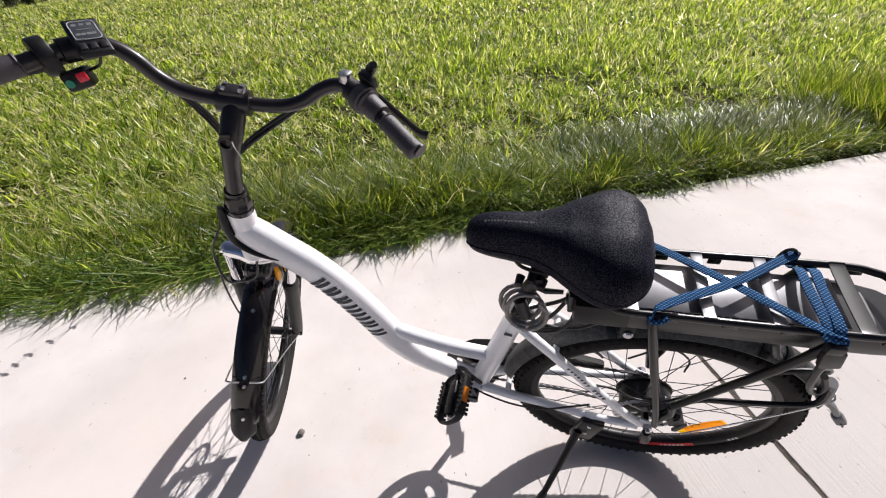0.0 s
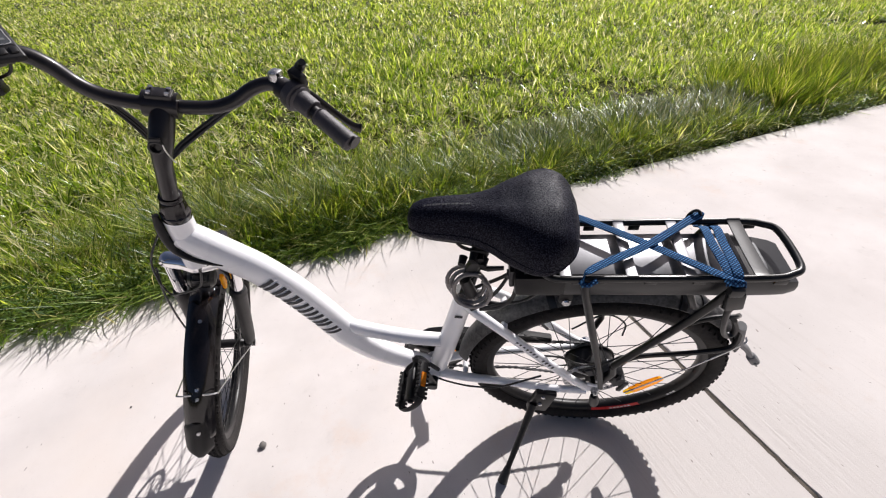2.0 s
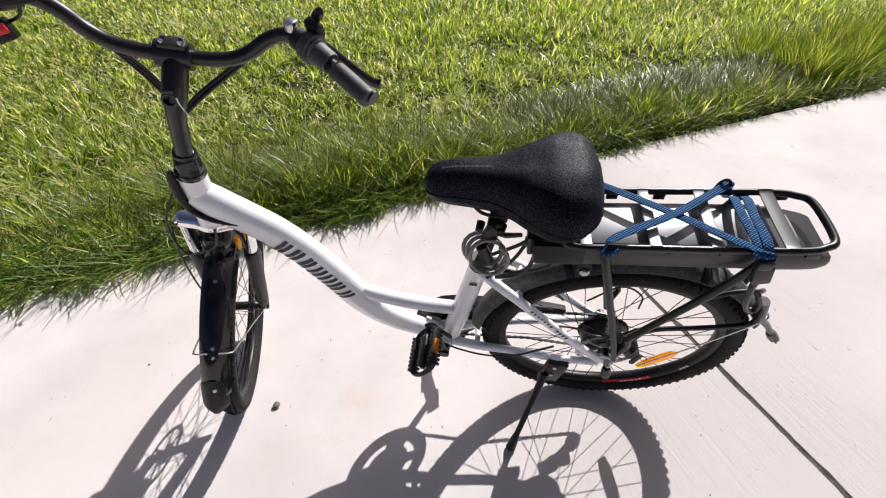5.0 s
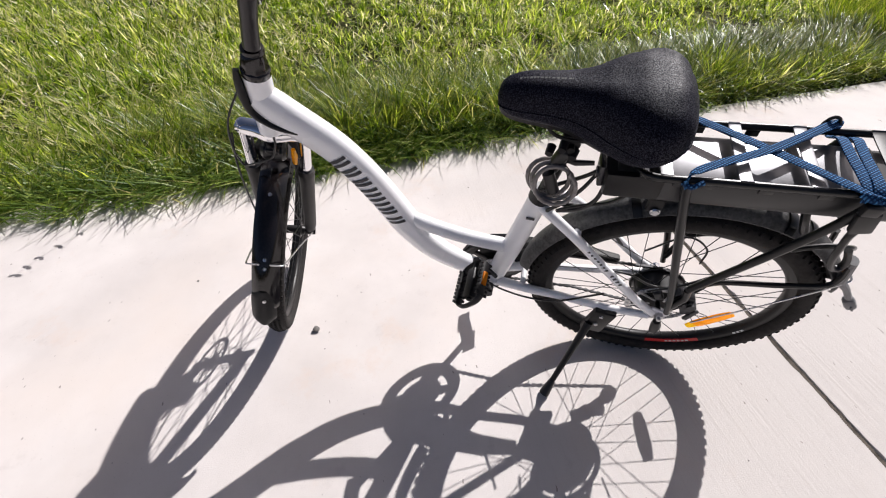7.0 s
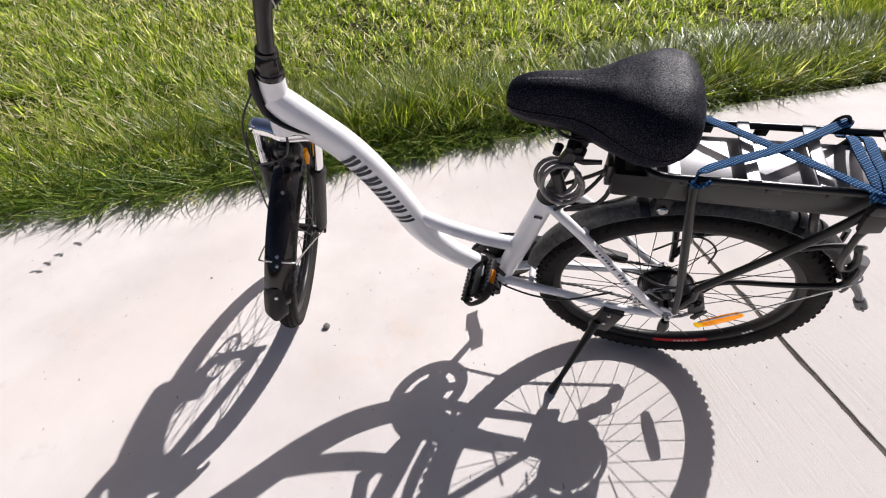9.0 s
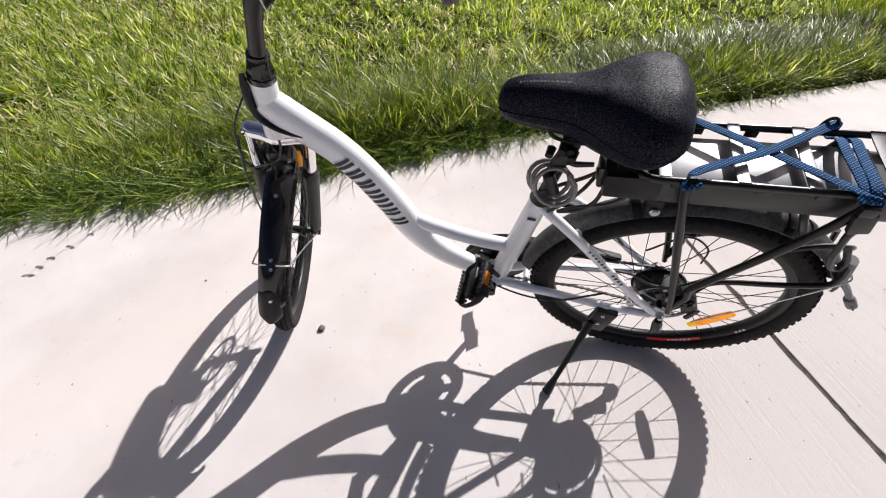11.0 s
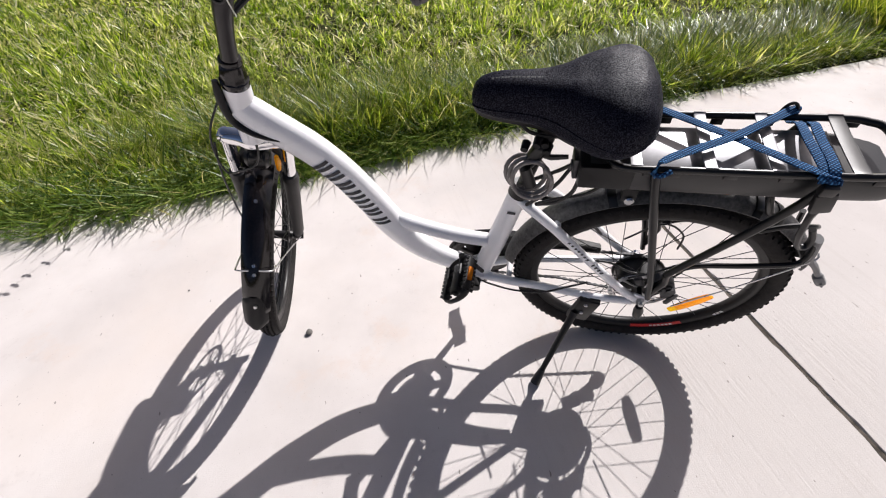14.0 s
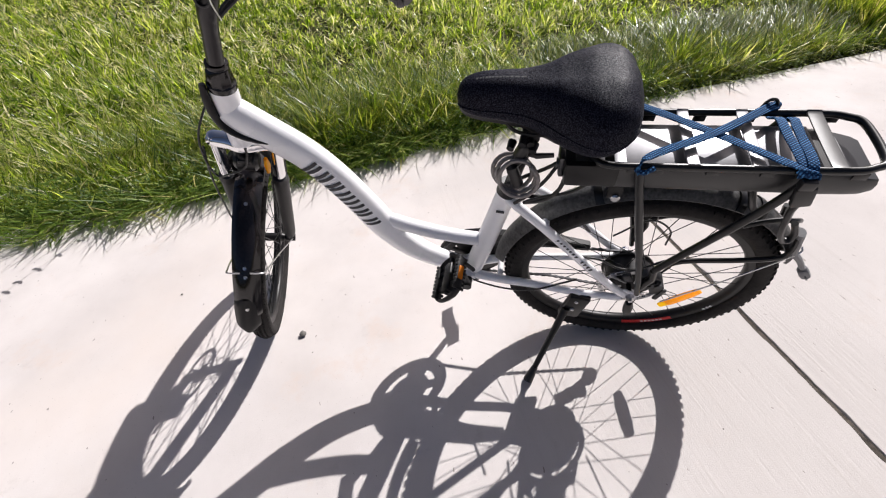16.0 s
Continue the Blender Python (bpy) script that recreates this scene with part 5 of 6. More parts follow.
def build_fork(bike):
    S = AXLE_S
    # chrome crown, with legs either side
    bm = bmesh.new()
    sweep(bm, spline([(-0.078, 0.0158, -0.1834), (-0.064, 0.0158, -0.176), (-0.03, 0.008, -0.171), (0, 0.0, -0.169), (0.03, 0.008, -0.171), (0.064, 0.0158, -0.176), (0.078, 0.0158, -0.1834)], 4), [0.012, 0.018, 0.019, 0.023, 0.019, 0.018, 0.012], 16, wide=1.15, hint=(0, 1, 0))
    fork = part("fork", bm, CHROME, bike, "chrome fork crown of a suspension fork, turned to the right", FORK)
    for s in (-1, 1):
        part("stanchion", tube([low(s * 0.064, 0.012, -0.1585), low(s * 0.064, 0.012, -0.33)], 0.0148, 18), CHROME, fork, "chrome stanchion", FORK)
        bm = bmesh.new()
        sweep(bm, spline([low(s * 0.064, 0.012, z) for z in (-0.30, -0.31, -0.40, -0.50, -0.556)] + [low(s * 0.062, 0.013, -0.583)], 4), [0.02, 0.0205, 0.0195, 0.0185, 0.0175, 0.014], 16)
        sweep(bm, [(s * 0.047, RAKE, S), (s * 0.078, RAKE, S)], [0.013, 0.011], 14)
        part("leg", bm, BLACK_SATIN, fork, "black lower fork leg", FORK)
        part("dust_seal", tube([low(s * 0.064, 0.012, -0.288), low(s * 0.064, 0.012, -0.303)], [0.0195, 0.0225], 18), CABLE_BLACK, fork, "", FORK)
    bm = bmesh.new()
    sweep(bm, spline([low(-0.06, 0.028, -0.315), low(-0.05, 0.04, -0.26), low(0, 0.046, -0.21), low(0.05, 0.04, -0.26), low(0.06, 0.028, -0.315)], 4), [0.014, 0.012, 0.011, 0.012, 0.014], 10)
    part("arch", bm, BLACK_SATIN, fork, "black fork arch", FORK)
    # front mudguard
    m = TO_FRONT
    m = m @ Matrix.Translation((-0.008, 0, 0))
    G = 0.376
    guard = part("mudguard", mudguard_arc(G, radians(44), radians(158), 0.067, 0.017, 52), MUD_PLASTIC, bike, "glossy black front mudguard with a wider flap", m)
    bm = mudguard_arc(G + 0.004, radians(147), radians(164.5), 0.062, 0.017, 9, 0.004)
    part("flap", bm, BLACK_SATIN, guard, "black mudguard flap", m @ Matrix.Translation((-0.004, 0, 0)))
    for a in (133.6, 137.3, 151.0, 109.0):
        c = ring_pos(G + (0.0045 if a > 147 else 0.0005), radians(a))
        d = ring_pos(1.0, radians(a))
        part("bolt", tube([c - d * 0.002, c + d * 0.003], [0.005, 0.0042], 10), STEEL, guard, "", m)
    bm = bmesh.new()
    c = ring_pos(G + 0.003, radians(135.4))
    for s in (-1, 1):
        sweep(bm, spline([Vector((s * 0.012, 0, 0)) + c, Vector((s * 0.038, 0, 0)) + c * 0.995, Vector((s * 0.046, 0, 0)) + c * 0.93, Vector((s * 0.06, 0, 0)) + c * 0.5, Vector((s * 0.072 + 0.008, 0, 0)) + c * 0.03], 4), 0.0022, 6)
    part("wire_stay", bm, STEEL, guard, "bent steel wire stay", m)
    # front disc brake on the left leg
    bm = bmesh.new()
    lathe(bm, [(-0.0405, 0.08), (-0.0385, 0.08), (-0.0385, 0.066), (-0.0405, 0.066)], 48, closed=True, m=Matrix.Translation((0, RAKE, S)))
    for k in range(6):
        a = 2 * math.pi * k / 6
        sweep(bm, [Vector((0, RAKE, S)) + ring_pos(0.02, a, -0.0395), Vector((0, RAKE, S)) + ring_pos(0.068, a + 0.35, -0.0395)], 0.0045, 6, wide=0.25, hint=(1, 0, 0))
    part("brake_disc", bm, STEEL, fork, "steel front brake disc", FORK)
    bm = bmesh.new()
    block(bm, (0.036, 0.04, 0.06), Matrix.Translation((-0.05, RAKE - 0.045, S + 0.07)) @ Matrix.Rotation(0.5, 4, "X"), 0.006)
    block(bm, (0.018, 0.03, 0.05), Matrix.Translation((-0.06, RAKE - 0.018, S + 0.06)), 0.004)
    sweep(bm, [(-0.064, RAKE - 0.06, S + 0.085), (-0.068, RAKE - 0.075, S + 0.12)], [0.006, 0.004], 8)
    part("brake_caliper", bm, DARK_STEEL, fork, "dark front brake caliper", FORK)
    # bracket and small amber reflector under the crown
    bm = bmesh.new()
    block(bm, (0.03, 0.03, 0.012), Matrix.Translation(low(0, -0.022, -0.1919)), 0.003)
    lathe(bm, [(-0.028, 0.018), (-0.02, 0.026), (0.02, 0.026), (0.028, 0.018)], 20, m=Matrix.Translation(low(0.0, -0.01, -0.2085)))
    part("bracket", bm, BLACK_PAINT, fork, "black guard bracket", FORK)
    part("reflector", tube([low(0.042, -0.012, -0.2), low(0.044, -0.012, -0.222), low(0.044, -0.012, -0.246)], [0.005, 0.0075, 0.005], 12, wide=1.1), AMBER, fork, "amber fork reflector", FORK)


BAR = [(0.0, 0.047, 0.212), (0.045, 0.047, 0.212), (0.085, 0.05, 0.217), (0.115, 0.053, 0.232), (0.14, 0.056, 0.254), (0.165, 0.056, 0.268), (0.188, 0.046, 0.273), (0.22, 0.016, 0.272), (0.26, -0.03, 0.266), (0.31, -0.078, 0.262)]


def bar_point(q):
    xs = [p[0] for p in BAR]
    a = abs(q)
    return Vector((q, float(np.interp(a, xs, [p[1] for p in BAR])), float(np.interp(a, xs, [p[2] for p in BAR]))))


def bar_frame(q):
    """Pose at the bar: local x outwards along it."""
    e = 0.01
    d = (bar_point(q + e) - bar_point(q - e)).normalized()
    if q < 0:
        d = -d
    z = Vector((0, 0, 1)) - d * d.z
    z.normalize()
    y = z.cross(d)
    return Matrix.Translation(bar_point(q)) @ Matrix((d, y, z)).transposed().to_4x4()


def build_cockpit(bike):
    # headset cup with flutes
    bm = bmesh.new()
    axis = HEADSET @ Matrix.Rotation(-math.pi / 2, 4, "Y")
    lathe(bm, [(-0.014, 0.026), (-0.011, 0.028), (0.0, 0.028), (0.003, 0.0255)], 32, m=axis)
    lathe(bm, [(0.0, 0.0268), (0.004, 0.0272), (0.034, 0.0218), (0.037, 0.019)], 9, m=axis)
    lathe(bm, [(0.036, 0.0195), (0.038, 0.0215), (0.044, 0.0215), (0.046, 0.0205), (0.047, 0.016)], 32, m=axis)
    part("headset", bm, MUD_PLASTIC, bike, "dark fluted headset cover")
    # stem: steerer tube, joint and arm to the bar clamp
    bm = bmesh.new()
    sweep(bm, spline([(-0.014, 0, 0.045), (-0.011, 0.0, 0.10), (-0.007, 0.0, 0.14), (-0.003, 0.008, 0.168), (0, 0.028, 0.194), (0, 0.044, 0.209)], 4), [0.0155, 0.0148, 0.0165, 0.0195, 0.0195, 0.0185], 18)
    sweep(bm, [(-0.026, 0.047, 0.212), (0.026, 0.047, 0.212)], 0.0215, 18)
    block(bm, (0.04, 0.028, 0.01), Matrix.Translation((0, 0.048, 0.231)), 0.003)
    stem = part("stem", bm, BAR_BLACK, bike, "black adjustable stem", FORK)
    # hinge of the adjustable stem: a boss with a deep round bolt hole and a bracket above it
    bm = bmesh.new()
    hub = Matrix.Translation((-0.006, -0.016, 0.17)) @ Vector((0.06, -1.0, 0.12)).to_track_quat("X", "Z").to_matrix().to_4x4()
    lathe(bm, [(-0.006, 0.0125), (0.001, 0.0122), (0.002, 0.0112), (0.002, 0.0088), (-0.008, 0.0082)], 22, m=hub)
    block(bm, (0.006, 0.017, 0.007), hub @ Matrix.Translation((-0.001, 0, 0.0145)), 0.002)
    part("pivot_cover", bm, CABLE_BLACK, stem, "round stem joint with a deep bolt hole", FORK)
    part("pivot_bracket", tube(spline([(0.006, -0.019, 0.179), (0.009, -0.02, 0.166), (0.014, -0.018, 0.15), (0.016, -0.013, 0.138)], 4), 0.0012, 6), STEEL, stem, "thin bright bracket edge", FORK)
    for s in (-1, 1):
        for yy in (0.04, 0.056):
            part("bolt", tube([(s * 0.013, yy, 0.2355), (s * 0.013, yy, 0.2395)], 0.0038, 8), STEEL, stem, "", FORK)
    # bar
    pts = [(-x, y, z) for x, y, z in reversed(BAR[1:])] + BAR
    bar = part("handlebar", tube(pts, 0.0118, 16, smooth=6), BAR_BLACK, bike, "black riser handlebar swept back", FORK)
    # right side: clamp, shifter, grip, lever
    def at(q, bm_, name, mat, parent, label=""):
        return part(name, bm_, mat, parent, label, FORK @ bar_frame(q))
    for s in (1, -1):
        bm = bmesh.new()
        prof = [(0.0, 0.0152), (0.003, 0.0165), (0.004, 0.0148), (0.008, 0.015), (0.05, 0.0154), (0.088, 0.0153), (0.093, 0.0162), (0.098, 0.0150), (0.1, 0.011)]
        lathe(bm, [(x * 0.78, r) for x, r in prof], 24)
        at(s * 0.252, bm, "grip", GRIP_RUBBER, bar, "black rubber grip")
        # brake lever: clamp, pivot body and blade ahead of the bar
        bm = bmesh.new()
        lathe(bm, [(-0.009, 0.0165), (-0.008, 0.0178), (0.008, 0.0178), (0.009, 0.0165)], 20)
        ahead = Vector((0, 1, 0)) if s > 0 else Vector((0, -1, 0))
        drop = 0.0 if s > 0 else -0.012
        block(bm, (0.032, 0.02, 0.018), Matrix.Translation(ahead * 0.024 + Vector((0.004, 0, -0.002 + drop))), 0.004)
        sweep(bm, [ahead * 0.024 + Vector((-0.004, 0, -0.002 + drop)), ahead * 0.022 + Vector((-0.03, 0, drop * 1.4))], 0.005, 10)
        at(s * 0.196, bm, "brake_lever", BAR_BLACK, bar, "black brake lever")
        bm = bmesh.new()
        if s > 0:
            pl = [ahead * 0.027 + Vector((0.012, 0, -0.004)), ahead * 0.034 + Vector((0.03, 0, -0.01)), ahead * 0.036 + Vector((0.06, 0, -0.015)), ahead * 0.034 + Vector((0.10, 0, -0.018)), ahead * 0.033 + Vector((0.125, 0, -0.019)), ahead * 0.038 + Vector((0.138, 0, -0.019))]
        else:
            pl = [ahead * 0.022 + Vector((0.012, 0, -0.012)), ahead * 0.022 + Vector((0.03, 0, -0.024)), ahead * 0.02 + Vector((0.06, 0, -0.03)), ahead * 0.018 + Vector((0.10, 0, -0.03)), ahead * 0.018 + Vector((0.13, 0, -0.028)), ahead * 0.02 + Vector((0.143, 0, -0.03))]
        sweep(bm, spline(pl, 4), [0.006, 0.0055, 0.005, 0.0045, 0.005, 0.006], 10, wide=1.5, hint=(0, 0, 1))
        at(s * 0.196, bm, "lever_blade", BAR_BLACK, bar, "black lever blade")
    # twist shifter on the right with its indicator window and cable box
    bm = bmesh.new()
    lathe(bm, [(-0.024, 0.0155), (-0.022, 0.0245), (-0.006, 0.0255), (-0.004, 0.0215), (0.0, 0.0225), (0.003, 0.0185), (0.03, 0.0178), (0.033, 0.0165)], 28)
    at(0.222, bm, "twist_shifter", GRIP_RUBBER, bar, "black twist gear shifter")
    at(0.208, box((0.03, 0.016, 0.026), Matrix.Translation((0.0, 0.014, 0.026)) @ Matrix.Rotation(0.4, 4, "X"), 0.004), "indicator", BLACK_SATIN, bar, "gear indicator housing")
    at(0.182, box((0.02, 0.022, 0.022), Matrix.Translation((0.0, 0.004, 0.015)), 0.005), "clamp", STEEL, bar, "bright metal clamp")
    # bell or thumb part that stands up at the clamp
    at(0.2, tube(spline([(0.0, 0.016, 0.02), (0.004, 0.026, 0.04), (0.012, 0.022, 0.052)], 4), [0.007, 0.009, 0.006], 10), "thumb_lever", CABLE_BLACK, bar, "black thumb lever")
    # left side: display, switch box, band
    disp_m = FORK @ Matrix.Translation((-0.175, 0.0225, 0.298)) @ Matrix.Rotation(radians(39), 4, "Z") @ Matrix.Rotation(radians(12.4), 4, "X") @ Matrix.Scale(0.7, 4)
    disp = part("display", box((0.061, 0.098, 0.014), Matrix(), 0.005, 3), BLACK_SATIN, bike, "dark handlebar display with three buttons", disp_m)
    part("screen", box((0.05, 0.054, 0.003), Matrix.Translation((0, 0.013, 0.0068)), 0.001), LCD, disp, "glossy grey screen", disp_m)
    bm = bmesh.new()
    sweep(bm, spline([(-0.022, -0.01, 0.0085), (-0.0225, 0.012, 0.0085), (-0.021, 0.036, 0.0085), (0, 0.0385, 0.0085), (0.021, 0.036, 0.0085), (0.0225, 0.012, 0.0085), (0.022, -0.01, 0.0085), (0, -0.0125, 0.0085), (-0.022, -0.01, 0.0085)], 4), 0.0009, 6)
    part("screen_border", bm, PALE_PRINT, disp, "pale printed border", disp_m)
    for y, row in ((0.028, (-0.013, 0, 0.013)), (0.002, (-0.014, -0.005, 0.005, 0.013))):
        for x in row:
            part("print_bar", box((0.008, 0.006, 0.0008), Matrix.Translation((x, y, 0.0086))), DIM_PRINT, disp, "", disp_m)
    part("print_bar", box((0.026, 0.0016, 0.0008), Matrix.Translation((0, 0.015, 0.0086))), DIM_PRINT, disp, "", disp_m)
    for x in (-0.018, 0, 0.018):
        part("button", box((0.013, 0.016, 0.006), Matrix.Translation((x, -0.03, 0.0075)), 0.002), CABLE_BLACK, disp, "", disp_m)
    bm = bmesh.new()
    lathe(bm, [(-0.012, 0.016), (0.012, 0.016)], 18, m=FORK @ bar_frame(-0.19))
    sweep(bm, [FORK @ bar_point(-0.19), disp_m @ Vector((0.0, -0.02, -0.006))], 0.008, 10)
    part("mount", bm, BLACK_SATIN, disp, "display mount")
    face = FORK @ Matrix.Translation((-0.206, 0.012, 0.235)) @ Matrix.Rotation(radians(20), 4, "Z") @ Matrix.Rotation(radians(-20), 4, "Y") @ Matrix.Rotation(radians(-22), 4, "X")
    bm = bmesh.new()
    block(bm, (0.038, 0.03, 0.028), face, 0.006)
    lathe(bm, [(-0.011, 0.0125), (-0.01, 0.017), (0.01, 0.017), (0.011, 0.0125)], 20, m=FORK @ bar_frame(-0.211))
    switch = part("switch_box", bm, BLACK_SATIN, bike, "black switch box with a green and a red button")
    part("button", tube([face @ Vector((-0.009, -0.0145, -0.002)), face @ Vector((-0.009, -0.0172, -0.002))], 0.0058, 14), GREEN_BUTTON, switch, "round green button")
    part("button", box((0.014, 0.006, 0.013), face @ Matrix.Translation((0.0105, -0.0142, 0.002)), 0.002), RED_BUTTON, switch, "red horn button")
    part("lead", tube([face @ Vector((0.017, 0.004, 0.006)), FORK @ Vector((-0.172, 0.02, 0.262)), FORK @ Vector((-0.168, 0.025, 0.29))], 0.0022, 8, smooth=5), CABLE_BLACK, switch, "thin black lead")
    band = bmesh.new()
    lathe(band, [(-0.010, 0.0165), (-0.0098, 0.0255), (-0.008, 0.0265), (0.008, 0.0265), (0.0098, 0.0255), (0.010, 0.0165)], 24)
    at(-0.232, band, "band", BLACK_SATIN, bar, "black clamp band")
    # control cables
    def cable(name, pts, r=0.0026, label=""):
        part(name, tube([FORK @ Vector(p) for p in pts], r, 8, smooth=6), CABLE_BLACK, bike, label)
    for k in range(2):
        o = 0.008 * k
        cable("cable", [(0.142, 0.066 - o * 0.5, 0.252 - o * 0.3), (0.115, 0.067 - o * 0.5, 0.224 - o * 0.4), (0.088, 0.062, 0.2 - o), (0.038, 0.056 - o * 0.5, 0.154 - o), (0.002, 0.05 - o * 0.4, 0.116 - o), (-0.016, 0.042, 0.08), (-0.02, 0.034, 0.01), (-0.018 - o * 0.3, 0.034, -0.05)], 0.0036)
    for k in range(3):
        o = 0.007 * k
        cable("cable", [(-0.132, 0.064 - o * 0.3, 0.246 - o * 0.3), (-0.1, 0.064 - o * 0.3, 0.214 - o * 0.5), (-0.07, 0.06 - o * 0.2, 0.188 - o), (-0.04, 0.055 - o * 0.4, 0.152 - o), (-0.014, 0.046 - o * 0.4, 0.09), (-0.014 - o * 0.3, 0.036, 0.02), (-0.025 - o * 0.5, 0.03, -0.05)], 0.0028)
    # front brake hose hanging past the crown
    cable("brake_hose", [(-0.03, 0.03, -0.02), (-0.062, 0.01, -0.08), (-0.088, -0.005, -0.15), low(-0.092, -0.01, -0.22), low(-0.075, -0.02, -0.262), low(-0.04, -0.035, -0.235), low(0.0, -0.045, -0.2), (0.012, -0.04, -0.165), (0.01, -0.036, -0.145)], 0.0024, "thin looped front brake hose")
    cable("brake_hose", [low(-0.088, -0.004, -0.18), low(-0.094, -0.01, -0.27), low(-0.09, -0.012, -0.38), low(-0.086, 0.0, -0.5), low(-0.08, 0.02, -0.575)], 0.0024)


def build_rear_cables(bike):
    def cable(pts, r=0.003, label=""):
        part("cable", tube(pts, r, 8, smooth=6), CABLE_BLACK, bike, label)
    cable([(-0.222, -0.03, 0.775), (-0.25, -0.03, 0.752), (-0.29, -0.028, 0.725), (-0.33, -0.03, 0.70)], 0.004)
    cable([(-0.225, -0.02, 0.758), (-0.25, -0.036, 0.722), (-0.282, -0.04, 0.68), (-0.31, -0.035, 0.645)], 0.004)
    cable([(-0.21, -0.04, 0.75), (-0.222, -0.05, 0.71), (-0.25, -0.052, 0.68), (-0.29, -0.04, 0.655)], 0.0045)
    cable([(-0.17, -0.058, 0.742), (-0.2, -0.056, 0.712), (-0.245, -0.05, 0.69), (-0.285, -0.042, 0.662)], 0.0035)
    # along the near chain stay to the brake
    cable([(-0.43, -0.034, 0.29), (-0.4, -0.042, 0.283), (-0.33, -0.055, 0.282), (-0.25, -0.062, 0.298), (-0.18, -0.064, 0.35), (-0.14, -0.066, 0.384)], 0.0028)
    cable([(-0.05, -0.07, 0.43), (0.0, -0.072, 0.47), (0.045, -0.06, 0.49), (0.07, -0.05, 0.46), (0.058, -0.05, 0.42)], 0.0028)
    cable([(-0.16, -0.058, 0.48), (-0.1, -0.056, 0.47), (-0.05, -0.058, 0.44), (0.0, -0.055, 0.43)], 0.0028)
    cable([(-0.05, 0.055, 0.42), (0.02, 0.05, 0.5), (0.075, 0.045, 0.47), (0.085, 0.05, 0.4)], 0.0026)
    cable([(-0.42, -0.03, 0.33), (-0.44, -0.03, 0.36), (-0.47, -0.01, 0.36), (-0.5, 0.0, 0.34)], 0.006)


def build_tail(bike):
    bm = bmesh.new()
    sweep(bm, spline([(0.274, -0.04, 0.6), (0.286, -0.038, 0.56), (0.302, -0.034, 0.52), (0.33, -0.031, 0.487), (0.352, -0.03, 0.456)], 4), [0.009, 0.0095, 0.0085, 0.007, 0.0065], 10, wide=1.4)
    tail = part("tail_stay", bm, GREY_PLASTIC, bike, "grey plastic tail of the rear guard")
    tip = Matrix.Translation((0.367, -0.03, 0.434)) @ Matrix.Rotation(radians(-36), 4, "Y")
    bm = box((0.022, 0.022, 0.042), tip, 0.008)
    block(bm, (0.004, 0.004, 0.014), tip @ Matrix.Translation((0.0, -0.012, -0.008)))
    part("tip", bm, GREY_PLASTIC, tail, "pale grey end piece")


bicycle = thing("bicycle", "white step-through electric bicycle leaning on its kickstand on concrete", "bicycle", BIKE)
rear = build_wheel(bicycle, TO_REAR, "rear wheel with black rim and hub motor", True)
build_reflector(rear, TO_REAR, (0.012, 0.158, -0.09), (0, 0.067, 0.096))
front = build_wheel(bicycle, TO_FRONT, "front wheel with black rim, turned to the right", False)
PLACE[0] = BODY
build_frame(bicycle)
build_drive(bicycle)
build_kickstand(bicycle)
build_rear_guard(bicycle)
build_rack(bicycle)
build_saddle(bicycle)
PLACE[0] = Matrix()
build_fork(bicycle)
build_cockpit(bicycle)
PLACE[0] = BODY
build_rear_cables(bicycle)
build_tail(bicycle)
PLACE[0] = Matrix()


def build_tyre_print(wheel):
    """Red and pale marks on the near face of the rear rim, curved with it."""
    def mark(name, a0, a1, r0, r1, mat, label=""):
        lift = 0.0152 if mat is RED_PRINT else 0.0156
        bm = bmesh.new()
        rows = []
        for a in np.linspace(a0, a1, 8):
            rows.append([bm.verts.new(ring_pos(r, radians(a), lift - max(0.0, 0.272 - r) * 0.45)) for r in (r0, (r0 + r1) / 2, r1)])
        for p, q in zip(rows, rows[1:]):
            for k in (0, 1):
                bm.faces.new((p[k], p[k + 1], q[k + 1], q[k]))
        part(name, bm, mat, wheel, label, TO_REAR)
    mark("rim_label", -80, -50, 0.267, 0.2815, RED_PRINT, "red label on the black rim")
    for k in range(6):
        mark("print_bar", -68.5 + k * 2.3, -67.0 + k * 2.3, 0.2705, 0.278, WHITE_PRINT)
    for k in range(3):
        mark("print_bar", -30 + k * 2.3, -28.4 + k * 2.3, 0.2705, 0.278, WHITE_PRINT)


build_tyre_print(rear)


